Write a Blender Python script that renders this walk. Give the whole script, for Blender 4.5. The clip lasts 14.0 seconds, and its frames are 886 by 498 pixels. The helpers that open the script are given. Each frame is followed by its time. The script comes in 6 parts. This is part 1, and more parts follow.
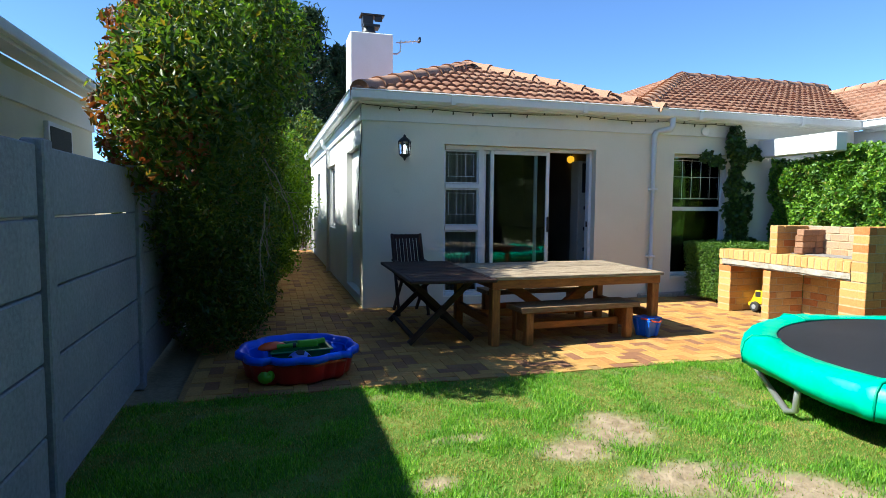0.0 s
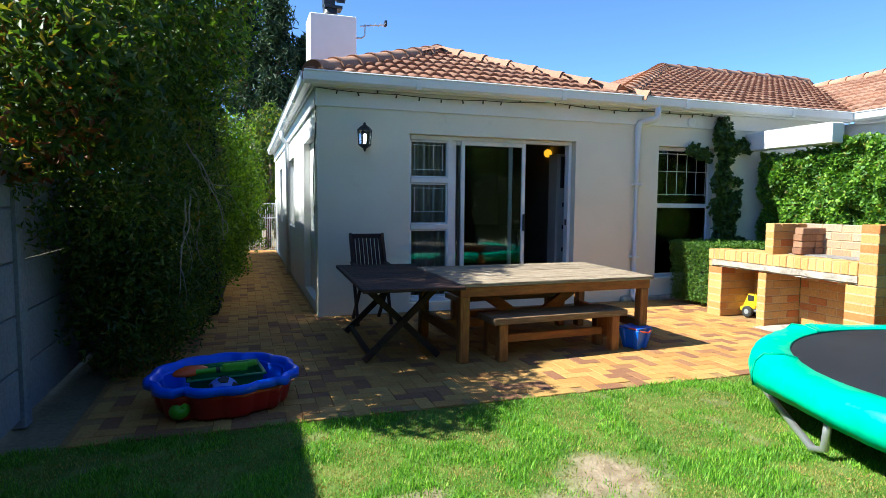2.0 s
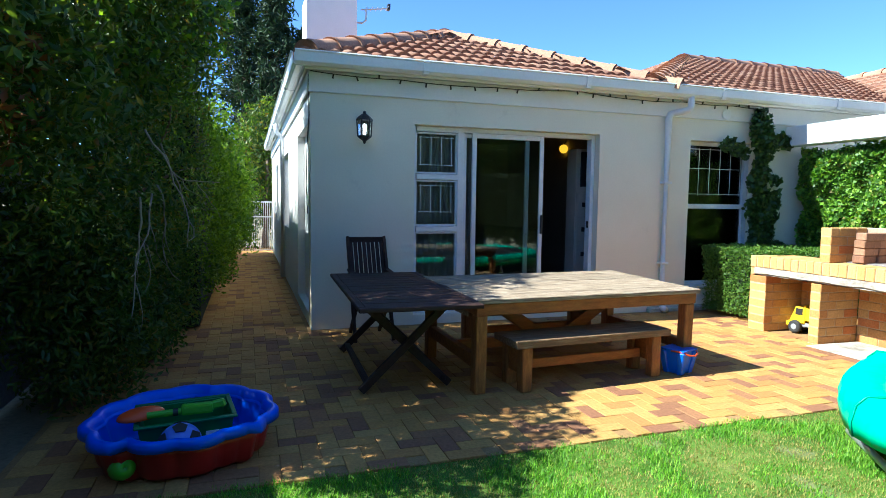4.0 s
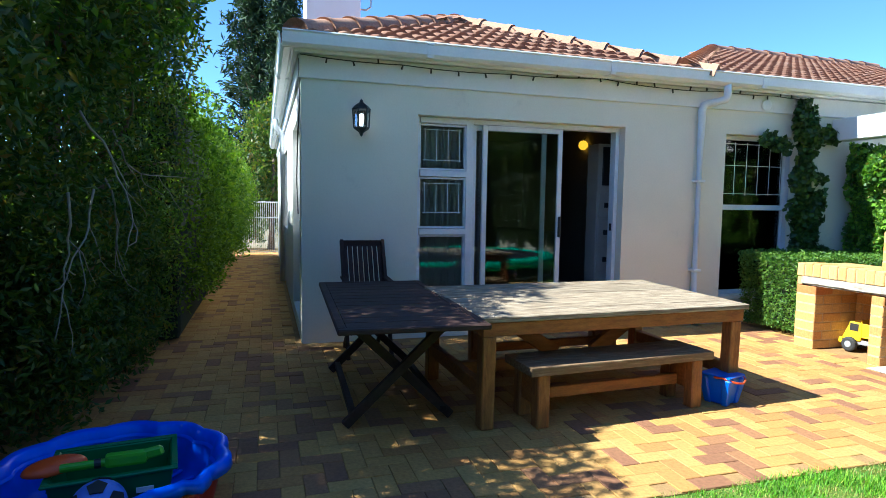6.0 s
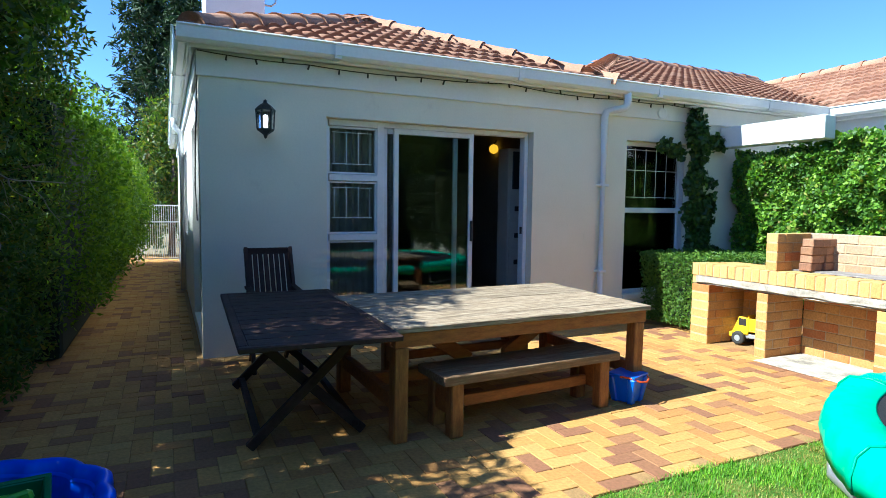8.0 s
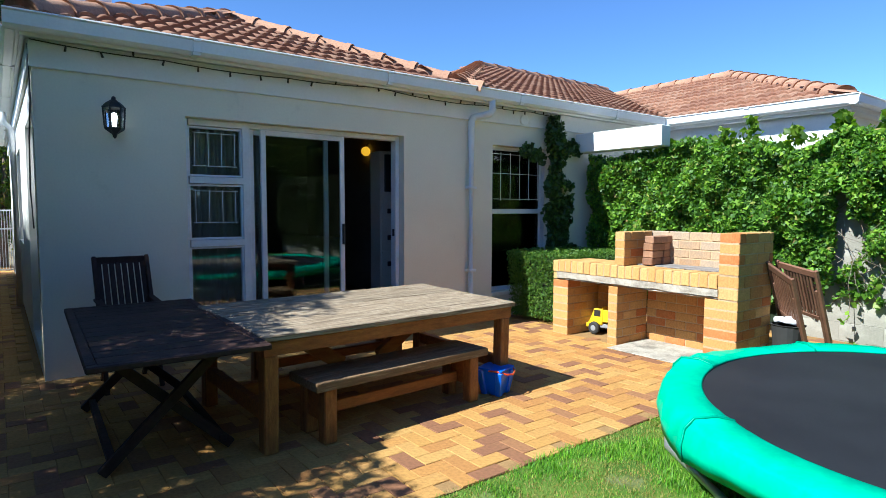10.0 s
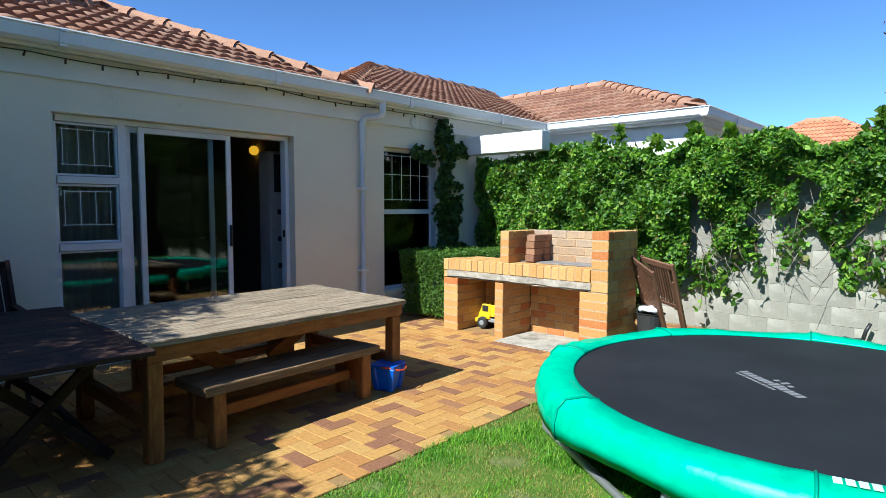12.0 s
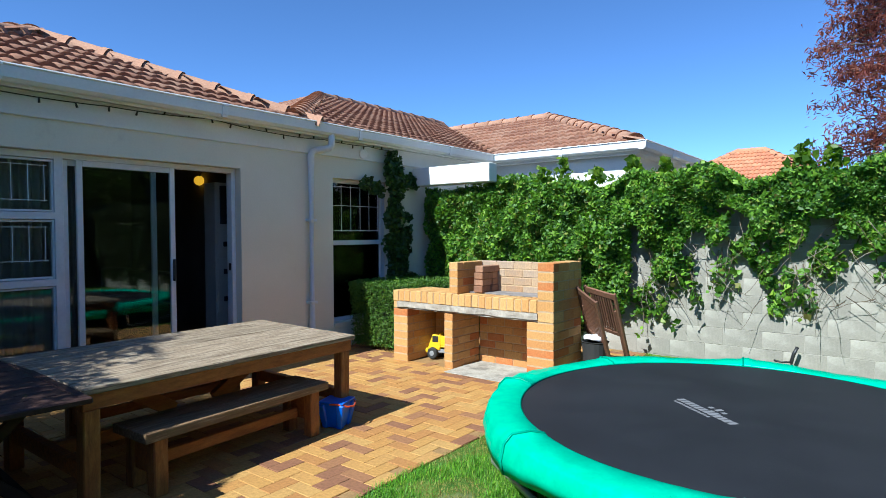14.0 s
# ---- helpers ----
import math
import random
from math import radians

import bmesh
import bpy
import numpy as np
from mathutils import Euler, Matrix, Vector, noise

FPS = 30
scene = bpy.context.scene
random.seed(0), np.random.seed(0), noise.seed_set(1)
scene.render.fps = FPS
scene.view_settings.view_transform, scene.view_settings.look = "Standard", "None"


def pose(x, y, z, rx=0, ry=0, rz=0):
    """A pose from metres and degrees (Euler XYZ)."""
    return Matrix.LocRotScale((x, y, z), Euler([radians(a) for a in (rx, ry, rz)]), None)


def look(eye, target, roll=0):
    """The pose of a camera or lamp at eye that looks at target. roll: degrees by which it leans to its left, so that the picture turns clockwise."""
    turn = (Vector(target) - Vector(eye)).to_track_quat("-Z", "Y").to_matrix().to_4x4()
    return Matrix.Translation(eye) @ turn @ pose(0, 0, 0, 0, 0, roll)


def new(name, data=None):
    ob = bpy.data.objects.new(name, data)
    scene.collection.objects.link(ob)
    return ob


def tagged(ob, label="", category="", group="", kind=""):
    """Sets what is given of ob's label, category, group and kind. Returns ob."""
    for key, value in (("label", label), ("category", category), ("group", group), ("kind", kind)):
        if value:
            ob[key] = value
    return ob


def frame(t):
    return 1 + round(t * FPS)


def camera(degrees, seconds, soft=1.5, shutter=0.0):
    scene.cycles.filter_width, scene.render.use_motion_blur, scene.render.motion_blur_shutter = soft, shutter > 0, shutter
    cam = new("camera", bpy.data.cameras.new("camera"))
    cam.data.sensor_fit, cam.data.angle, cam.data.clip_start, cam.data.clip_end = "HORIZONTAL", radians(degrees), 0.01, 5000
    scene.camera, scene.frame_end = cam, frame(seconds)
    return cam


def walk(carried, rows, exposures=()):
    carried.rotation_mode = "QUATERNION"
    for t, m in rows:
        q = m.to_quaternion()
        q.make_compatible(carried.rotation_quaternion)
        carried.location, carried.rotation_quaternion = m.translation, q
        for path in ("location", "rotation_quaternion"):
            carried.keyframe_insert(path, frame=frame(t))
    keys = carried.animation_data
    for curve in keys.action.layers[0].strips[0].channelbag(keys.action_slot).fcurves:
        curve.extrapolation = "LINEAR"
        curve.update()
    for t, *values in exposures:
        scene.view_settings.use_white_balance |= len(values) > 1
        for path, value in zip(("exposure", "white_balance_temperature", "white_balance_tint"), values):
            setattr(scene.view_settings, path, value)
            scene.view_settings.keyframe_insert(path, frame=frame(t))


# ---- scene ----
EXPOSURES = [(0.0, 1.33, 5800, 1), (2.5, 1.48, 5600, 2), (5.0, 1.70, 5300, -1), (7.5, 1.58, 5300, -1), (10.0, 1.13, 5400, 2), (11.0, 0.98, 5450, 2), (14.0, 0.83, 5250, 2)]
cam = camera(74.2, 14.0, soft=0.45)
PATH = [
    (0, (0.94, 0.684, 1.347), (1.5, 2.599, 1.199), 0.5),
    (0.5, (0.977, 0.846, 1.343), (1.544, 2.758, 1.196), 0.5),
    (1, (1.04, 1.027, 1.344), (1.627, 2.933, 1.19), 0.5),
    (1.5, (1.178, 1.193, 1.325), (1.792, 3.09, 1.171), 0.5),
    (2, (1.282, 1.376, 1.323), (1.918, 3.266, 1.17), 0.5),
    (2.5, (1.334, 1.568, 1.335), (1.978, 3.456, 1.18), 0.6),
    (5, (1.595, 2.487, 1.328), (2.187, 4.391, 1.171), 0.9),
    (5.5, (1.683, 2.632, 1.302), (2.255, 4.543, 1.149), 0.9),
    (6, (1.751, 2.746, 1.318), (2.331, 4.653, 1.164), 0.9),
    (6.5, (1.785, 2.779, 1.328), (2.404, 4.675, 1.177), 1.0),
    (7, (1.802, 2.809, 1.341), (2.499, 4.678, 1.192), 0.9),
    (7.5, (1.803, 2.826, 1.348), (2.576, 4.665, 1.2), 0.8),
    (10, (1.82, 2.764, 1.372), (3.027, 4.352, 1.232), 0.2),
    (10.5, (1.781, 2.732, 1.375), (3.079, 4.247, 1.235), 0.2),
    (11, (1.769, 2.709, 1.379), (3.139, 4.159, 1.238), 0.2),
    (11.5, (1.758, 2.669, 1.382), (3.184, 4.065, 1.242), 0.1),
    (12, (1.758, 2.642, 1.385), (3.229, 3.991, 1.244), 0.1),
    (12.5, (1.755, 2.632, 1.393), (3.259, 3.943, 1.253), 0.1),
    (13, (1.75, 2.617, 1.413), (3.285, 3.891, 1.273), 0.0),
    (13.5, (1.737, 2.592, 1.443), (3.293, 3.842, 1.319), -0.2),
    (14, (1.732, 2.59, 1.463), (3.312, 3.814, 1.406), -0.2),
]
walk(cam, [(t, look(eye, target, roll)) for t, eye, target, roll in PATH], EXPOSURES)

# ---- world, sun ----
SUN_ELEV = radians(46.2)
world = bpy.data.worlds.new("sky")
world.use_nodes = True
scene.world = world
wn = world.node_tree.nodes
sky = wn.new("ShaderNodeTexSky")
sky.sky_type = 'NISHITA'
sky.sun_disc = False
sky.sun_elevation = SUN_ELEV
sky.sun_rotation = radians(-85)
sky.air_density, sky.dust_density, sky.ozone_density = 0.5, 0.0, 5.0
world.node_tree.links.new(sky.outputs["Color"], wn["Background"].inputs["Color"])
wn["Background"].inputs["Strength"].default_value = 0.125
sun = new("sun", bpy.data.lights.new("sun", "SUN"))
sun.data.energy, sun.data.angle, sun.data.color = 5.0, radians(0.55), (1.0, 0.92, 0.78)
sun.matrix_world = look((0, 0, 10), (1.0 * math.cos(SUN_ELEV), -0.062, 10 - math.sin(SUN_ELEV)))


# ---- small helpers ----
def thing(name, label, category, at=(0, 0, 0), rz=0, group="", kind=""):
    """An Empty at the base of a thing."""
    ob = new(name)
    ob.empty_display_size = 0.1
    ob.matrix_basis = pose(*at, 0, 0, rz)
    return tagged(ob, label, category, group, kind)


def link(name, me, material, parent=None, label="", smooth=False):
    if material and not me.materials:
        me.materials.append(material)
    if smooth:
        me.polygons.foreach_set("use_smooth", [True] * len(me.polygons))
    ob = new(name, me)
    ob.parent = parent
    if label:
        ob["label"] = label
    return ob


def part(name, bm, material, parent=None, label="", smooth=False):
    bmesh.ops.recalc_face_normals(bm, faces=bm.faces[:])
    me = bpy.data.meshes.new(name)
    bm.to_mesh(me)
    bm.free()
    return link(name, me, material, parent, label, smooth)


def data_part(name, verts, faces, material, parent=None, label="", smooth=False):
    me = bpy.data.meshes.new(name)
    me.from_pydata(verts, [], faces)
    me.update()
    return link(name, me, material, parent, label, smooth)


def add_box(bm, lo, hi, bevel=0.0, m=None, seg=1):
    made = bmesh.ops.create_cube(bm, size=1.0)["verts"]
    lo, hi = Vector(lo), Vector(hi)
    for v in made:
        v.co = Vector([(lo[i] + hi[i]) / 2 + v.co[i] * (hi[i] - lo[i]) for i in range(3)])
    if bevel > 0:
        edges = list({e for v in made for e in v.link_edges})
        out = bmesh.ops.bevel(bm, geom=edges, offset=bevel, segments=seg, affect='EDGES', profile=0.6)
        made = list({v for f in out["faces"] for v in f.verts} | {v for v in made if v.is_valid})
    if m is not None:
        bmesh.ops.transform(bm, matrix=m, verts=made)
    return made


def box(lo, hi, bevel=0.0, m=None, seg=1):
    bm = bmesh.new()
    add_box(bm, lo, hi, bevel, m, seg)
    return bm


def add_rod(bm, a, b, r, r2=None, n=8):
    a, b = Vector(a), Vector(b)
    d = b - a
    m = Matrix.Translation((a + b) / 2) @ d.to_track_quat('Z', 'Y').to_matrix().to_4x4()
    bmesh.ops.create_cone(bm, cap_ends=True, segments=n, radius1=r, radius2=r if r2 is None else r2, depth=d.length, matrix=m)


def rod(a, b, r, r2=None, n=8):
    bm = bmesh.new()
    add_rod(bm, a, b, r, r2, n)
    return bm


def beam(a, b, w, h, bevel=0.004):
    """A squared timber from a to b: w across, h in height."""
    a, b = Vector(a), Vector(b)
    d = b - a
    x = d.normalized()
    side = Vector((0, 0, 1)).cross(x)
    side = side.normalized() if side.length > 1e-4 else Vector((0, 1, 0))
    up = x.cross(side)
    m = Matrix((x, side, up)).transposed().to_4x4()
    m.translation = (a + b) / 2
    return box((-d.length / 2, -w / 2, -h / 2), (d.length / 2, w / 2, h / 2), bevel, m)


def tube(points, r, n=8, taper=None):
    """A bent tube along points; taper: the radius at each point."""
    pts = [Vector(p) for p in points]
    verts, faces = [], []
    for i, p in enumerate(pts):
        d = (pts[min(i + 1, len(pts) - 1)] - pts[max(i - 1, 0)]).normalized()
        q = d.to_track_quat('Z', 'Y')
        rr = taper[i] if taper else r
        for k in range(n):
            a = 2 * math.pi * k / n
            verts.append(p + q @ Vector((rr * math.cos(a), rr * math.sin(a), 0)))
    for i in range(len(pts) - 1):
        for k in range(n):
            faces.append((i * n + k, i * n + (k + 1) % n, (i + 1) * n + (k + 1) % n, (i + 1) * n + k))
    faces.append(tuple(range(n - 1, -1, -1)))
    faces.append(tuple((len(pts) - 1) * n + k for k in range(n)))
    return [tuple(v) for v in verts], faces


def lathe(profile, n=24, cx=0.0, cy=0.0, wave=None):
    """Turn (radius, height) pairs round z; wave(angle) scales the radius."""
    verts, faces = [], []
    for r, z in profile:
        for k in range(n):
            a = 2 * math.pi * k / n
            s = wave(a) if wave else 1.0
            verts.append((cx + r * s * math.cos(a), cy + r * s * math.sin(a), z))
    for i in range(len(profile) - 1):
        for k in range(n):
            faces.append((i * n + k, i * n + (k + 1) % n, (i + 1) * n + (k + 1) % n, (i + 1) * n + k))
    return verts, faces


# ---- materials ----
def shader(name):
    m = bpy.data.materials.new(name)
    m.use_nodes = True
    nt = m.node_tree
    return m, nt, nt.nodes["Principled BSDF"], nt.nodes, nt.links


def ramp(nt, fac, stops):
    n = nt.nodes.new("ShaderNodeValToRGB")
    e = n.color_ramp.elements
    while len(e) < len(stops):
        e.new(0.5)
    for k, (p, c) in enumerate(stops):
        e[k].position, e[k].color = p, (*c, 1)
    nt.links.new(fac, n.inputs["Fac"])
    return n.outputs["Color"]


def noise_tex(nt, scale, detail=4.0, stretch=None, rough=0.6):
    co = nt.nodes.new("ShaderNodeTexCoord")
    out = co.outputs["Object"]
    if stretch:
        mp = nt.nodes.new("ShaderNodeMapping")
        mp.inputs["Scale"].default_value = stretch
        nt.links.new(out, mp.inputs["Vector"])
        out = mp.outputs["Vector"]
    n = nt.nodes.new("ShaderNodeTexNoise")
    n.inputs["Scale"].default_value, n.inputs["Detail"].default_value, n.inputs["Roughness"].default_value = scale, detail, rough
    nt.links.new(out, n.inputs["Vector"])
    return n.outputs["Fac"]


def mix(nt, fac, a, b, kind="MIX"):
    n = nt.nodes.new("ShaderNodeMix")
    n.data_type, n.blend_type = 'RGBA', kind
    for slot, v in ((0, fac), (6, a), (7, b)):
        if isinstance(v, (int, float)):
            n.inputs[slot].default_value = v
        elif isinstance(v, tuple):
            n.inputs[slot].default_value = (*v, 1)
        else:
            nt.links.new(v, n.inputs[slot])
    return n.outputs[2]


def bump(nt, bs, height, strength, distance=0.01):
    n = nt.nodes.new("ShaderNodeBump")
    n.inputs["Strength"].default_value, n.inputs["Distance"].default_value = strength, distance
    nt.links.new(height, n.inputs["Height"])
    nt.links.new(n.outputs["Normal"], bs.inputs["Normal"])


def surf(name, stops, scale=3.0, rough=0.6, fine=40.0, bumpy=0.2, stretch=None, metal=0.0, vary=0.0, stain=None, island=False, spec=0.5, grainy=0.18):
    """Colour by a broad noise through stops, fine grain over it, relief, and variation from piece to piece."""
    m, nt, bs, nodes, links = shader(name)
    col = ramp(nt, noise_tex(nt, scale, 5.0, stretch), stops)
    grain = noise_tex(nt, fine, 3.0, stretch)
    g = ramp(nt, grain, [(0.3, (1 - grainy,) * 3), (0.7, (1 + grainy * 0.66,) * 3)])
    col = mix(nt, 1.0, col, g, "MULTIPLY")
    if stain:
        s_col, s_scale, s_lo, s_hi = stain
        f = ramp(nt, noise_tex(nt, s_scale, 6.0, rough=0.7), [(s_lo, (0, 0, 0)), (s_hi, (1, 1, 1))])
        col = mix(nt, f, col, s_col)
    if vary:
        if island:
            r = nodes.new("ShaderNodeNewGeometry").outputs["Random Per Island"]
        else:
            r = nodes.new("ShaderNodeObjectInfo").outputs["Random"]
        v = ramp(nt, r, [(0.0, (1 - vary, 1 - vary, 1 - vary)), (1.0, (1 + vary, 1 + vary * 0.9, 1 + vary * 0.8))])
        col = mix(nt, 1.0, col, v, "MULTIPLY")
    links.new(col, bs.inputs["Base Color"])
    bs.inputs["Roughness"].default_value, bs.inputs["Metallic"].default_value = rough, metal
    bs.inputs["Specular IOR Level"].default_value = spec
    if bumpy:
        bump(nt, bs, grain, bumpy)
    return m


def pieces(name, palette, rough=0.8, fine=60.0, bumpy=0.3, island=False, dirt=(0.2, 0.16, 0.12)):
    """Colour picked from a palette piece by piece, with grain and dirt."""
    m, nt, bs, nodes, links = shader(name)
    r = nodes.new("ShaderNodeNewGeometry").outputs["Random Per Island"] if island else nodes.new("ShaderNodeObjectInfo").outputs["Random"]
    n = nodes.new("ShaderNodeValToRGB")
    n.color_ramp.interpolation = 'CONSTANT'
    e = n.color_ramp.elements
    while len(e) < len(palette):
        e.new(0.5)
    for k, c in enumerate(palette):
        e[k].position, e[k].color = k / len(palette), (*c, 1)
    links.new(r, n.inputs["Fac"])
    col = n.outputs["Color"]
    grain = noise_tex(nt, fine, 4.0)
    col = mix(nt, 1.0, col, ramp(nt, grain, [(0.25, (0.7, 0.7, 0.7)), (0.75, (1.2, 1.2, 1.2))]), "MULTIPLY")
    blotch = ramp(nt, noise_tex(nt, 7.0, 5.0), [(0.45, (0, 0, 0)), (0.8, (0.55, 0.55, 0.55))])
    col = mix(nt, blotch, col, dirt)
    links.new(col, bs.inputs["Base Color"])
    bs.inputs["Roughness"].default_value = rough
    bs.inputs["Specular IOR Level"].default_value = 0.15
    bump(nt, bs, grain, bumpy, 0.004)
    return m


def leafy(name, stops, through_col, through_amt=0.35, rough=0.45, dry=None):
    """Leaves: hue from leaf to leaf, light through the blade."""
    m, nt, bs, nodes, links = shader(name)
    r = nodes.new("ShaderNodeNewGeometry").outputs["Random Per Island"]
    col = ramp(nt, r, stops)
    patch = ramp(nt, noise_tex(nt, 2.2, 3.0), [(0.3, (0.75, 0.8, 0.7)), (0.7, (1.2, 1.15, 1.1))])
    col = mix(nt, 1.0, col, patch, "MULTIPLY")
    if dry:
        col = mix(nt, ramp(nt, noise_tex(nt, 1.7, 6.0, rough=0.7), [(0.53, (0, 0, 0)), (0.74, (0.85, 0.85, 0.85))]), col, dry)
    links.new(col, bs.inputs["Base Color"])
    bs.inputs["Roughness"].default_value = rough
    bs.inputs["Specular IOR Level"].default_value = 0.4
    tr = nodes.new("ShaderNodeBsdfTranslucent")
    links.new(mix(nt, 1.0, col, through_col, "MULTIPLY"), tr.inputs["Color"])
    mx = nodes.new("ShaderNodeMixShader")
    mx.inputs["Fac"].default_value = through_amt
    links.new(bs.outputs["BSDF"], mx.inputs[1])
    links.new(tr.outputs["BSDF"], mx.inputs[2])
    links.new(mx.outputs["Shader"], nodes["Material Output"].inputs["Surface"])
    return m


def plain(name, c, rough=0.5, metal=0.0, emit=0.0, fine=30.0, bumpy=0.05):
    d = tuple(x * 0.86 for x in c)
    m = surf(name, [(0.3, d), (0.7, c)], 4.0, rough, fine, bumpy, metal=metal, grainy=0.05)
    if emit:
        bs = m.node_tree.nodes["Principled BSDF"]
        bs.inputs["Emission Color"].default_value = (*c, 1)
        bs.inputs["Emission Strength"].default_value = emit
    return m


def glass(name, tint=(1, 1, 1), rough=0.0):
    """A thin pane: clear, with a mirror share that grows at a slant."""
    m, nt, bs, nodes, links = shader(name)
    tr = nodes.new("ShaderNodeBsdfTransparent")
    tr.inputs["Color"].default_value = (*tint, 1)
    gl = nodes.new("ShaderNodeBsdfGlossy")
    gl.inputs["Roughness"].default_value = rough
    fr = nodes.new("ShaderNodeFresnel")
    fr.inputs["IOR"].default_value = 1.6
    mx = nodes.new("ShaderNodeMixShader")
    links.new(fr.outputs["Fac"], mx.inputs["Fac"])
    links.new(tr.outputs["BSDF"], mx.inputs[1])
    links.new(gl.outputs["BSDF"], mx.inputs[2])
    links.new(mx.outputs["Shader"], nodes["Material Output"].inputs["Surface"])
    return m


PLASTER = surf("cream_plaster", [(0.3, (0.75, 0.70, 0.57)), (0.7, (0.81, 0.76, 0.63))], 1.2, 0.85, 55, 0.10, stain=((0.5, 0.46, 0.38), 2.3, 0.62, 0.95), spec=0.2, grainy=0.03)
WHITE_PLASTER = surf("white_plaster", [(0.3, (0.74, 0.73, 0.71)), (0.7, (0.82, 0.81, 0.80))], 1.5, 0.8, 55, 0.08, stain=((0.6, 0.58, 0.54), 3, 0.64, 0.95), spec=0.2, grainy=0.03)
WHITE_PAINT = surf("white_paint", [(0.3, (0.74, 0.74, 0.74)), (0.7, (0.82, 0.82, 0.82))], 2.0, 0.4, 40, 0.04, stain=((0.45, 0.42, 0.36), 5, 0.66, 0.95), grainy=0.04)
ALU = plain("white_aluminium", (0.80, 0.80, 0.82), 0.35, bumpy=0.0)
GREY_WALL = surf("grey_concrete_panel", [(0.3, (0.20, 0.205, 0.235)), (0.7, (0.27, 0.275, 0.31))], 1.4, 0.9, 35, 0.4, vary=0.05, stain=((0.22, 0.22, 0.22), 2.5, 0.58, 0.9), spec=0.2)
BLOCK = surf("concrete_block", [(0.3, (0.26, 0.24, 0.205)), (0.7, (0.36, 0.335, 0.29))], 2.0, 0.95, 50, 0.35, grainy=0.08, vary=0.07, stain=((0.43, 0.40, 0.35), 2.2, 0.50, 0.72), spec=0.15)
MORTAR = surf("mortar", [(0.3, (0.42, 0.29, 0.17)), (0.7, (0.52, 0.38, 0.23))], 8.0, 0.95, 80, 0.5, spec=0.1)
BRICK = pieces("face_brick", [(0.52, 0.27, 0.09), (0.57, 0.32, 0.11), (0.50, 0.24, 0.08), (0.56, 0.34, 0.13), (0.48, 0.17, 0.055), (0.58, 0.35, 0.14), (0.55, 0.31, 0.11), (0.53, 0.29, 0.10)], dirt=(0.42, 0.24, 0.10))
EDGE_BRICK = pieces("yellow_edge_brick", [(0.57, 0.33, 0.12), (0.60, 0.36, 0.14), (0.56, 0.31, 0.11), (0.59, 0.35, 0.13), (0.55, 0.29, 0.10)], dirt=(0.44, 0.27, 0.12))
SOOTY = pieces("smoked_brick", [(0.42, 0.28, 0.17), (0.48, 0.33, 0.20), (0.40, 0.24, 0.13), (0.44, 0.32, 0.22)], dirt=(0.24, 0.20, 0.17))
BROWN_BRICK = pieces("brown_loose_brick", [(0.30, 0.16, 0.09), (0.36, 0.20, 0.12), (0.25, 0.13, 0.08)], dirt=(0.1, 0.07, 0.06))
PAVER_COLS = [(0.56, 0.30, 0.095), (0.60, 0.34, 0.11), (0.54, 0.28, 0.09), (0.60, 0.36, 0.125), (0.50, 0.25, 0.085), (0.57, 0.32, 0.10), (0.31, 0.15, 0.085), (0.59, 0.34, 0.12), (0.38, 0.19, 0.095), (0.58, 0.33, 0.11)]
PAVER_COLS = [(0.78 * r, 0.76 * g, 0.66 * b + 0.006) for r, g, b in PAVER_COLS]
PAVER = pieces("clay_paver", PAVER_COLS, 0.75, 50, 0.25, dirt=(0.27, 0.14, 0.06))
PAVER_FAR = pieces("clay_paver_far", PAVER_COLS, 0.75, 50, 0.25, island=True, dirt=(0.27, 0.14, 0.06))
SAND = surf("jointing_sand", [(0.3, (0.26, 0.16, 0.07)), (0.7, (0.35, 0.21, 0.09))], 6, 0.95, 90, 0.5, spec=0.1)
CONCRETE = surf("rough_concrete", [(0.3, (0.34, 0.30, 0.25)), (0.7, (0.50, 0.45, 0.38))], 7, 0.9, 60, 0.6, stain=((0.16, 0.14, 0.12), 5, 0.50, 0.72), spec=0.15)
ROOF = pieces("concrete_roof_tile", [(0.31, 0.155, 0.10), (0.35, 0.185, 0.12), (0.27, 0.135, 0.09), (0.36, 0.205, 0.14)], 0.85, 35, 0.4, dirt=(0.21, 0.13, 0.09))
ROOF_FAR = pieces("concrete_roof_tile_far", [(0.31, 0.155, 0.10), (0.35, 0.185, 0.12), (0.27, 0.135, 0.09), (0.36, 0.205, 0.14)], 0.85, 35, 0.4, island=True, dirt=(0.21, 0.13, 0.09))
ROOF_ORANGE = pieces("orange_roof_tile", [(0.52, 0.23, 0.12), (0.56, 0.27, 0.15), (0.48, 0.20, 0.11)], 0.85, 35, 0.3, island=True, dirt=(0.4, 0.2, 0.13))
RIDGE = surf("ridge_tile", [(0.3, (0.33, 0.18, 0.12)), (0.7, (0.41, 0.24, 0.16))], 4, 0.9, 50, 0.4, vary=0.1, stain=((0.28, 0.18, 0.14), 6, 0.55, 0.85), spec=0.15)
GROUND = surf("dry_soil", [(0.3, (0.20, 0.16, 0.10)), (0.7, (0.30, 0.25, 0.17))], 2, 0.95, 30, 0.5, spec=0.1)
WOOD_TOP = surf("weathered_wood", [(0.28, (0.10, 0.07, 0.045)), (0.5, (0.29, 0.22, 0.15)), (0.72, (0.49, 0.41, 0.31))], 5, 0.8, 26, 0.5, stretch=(1.0, 14.0, 14.0), vary=0.12, spec=0.25)
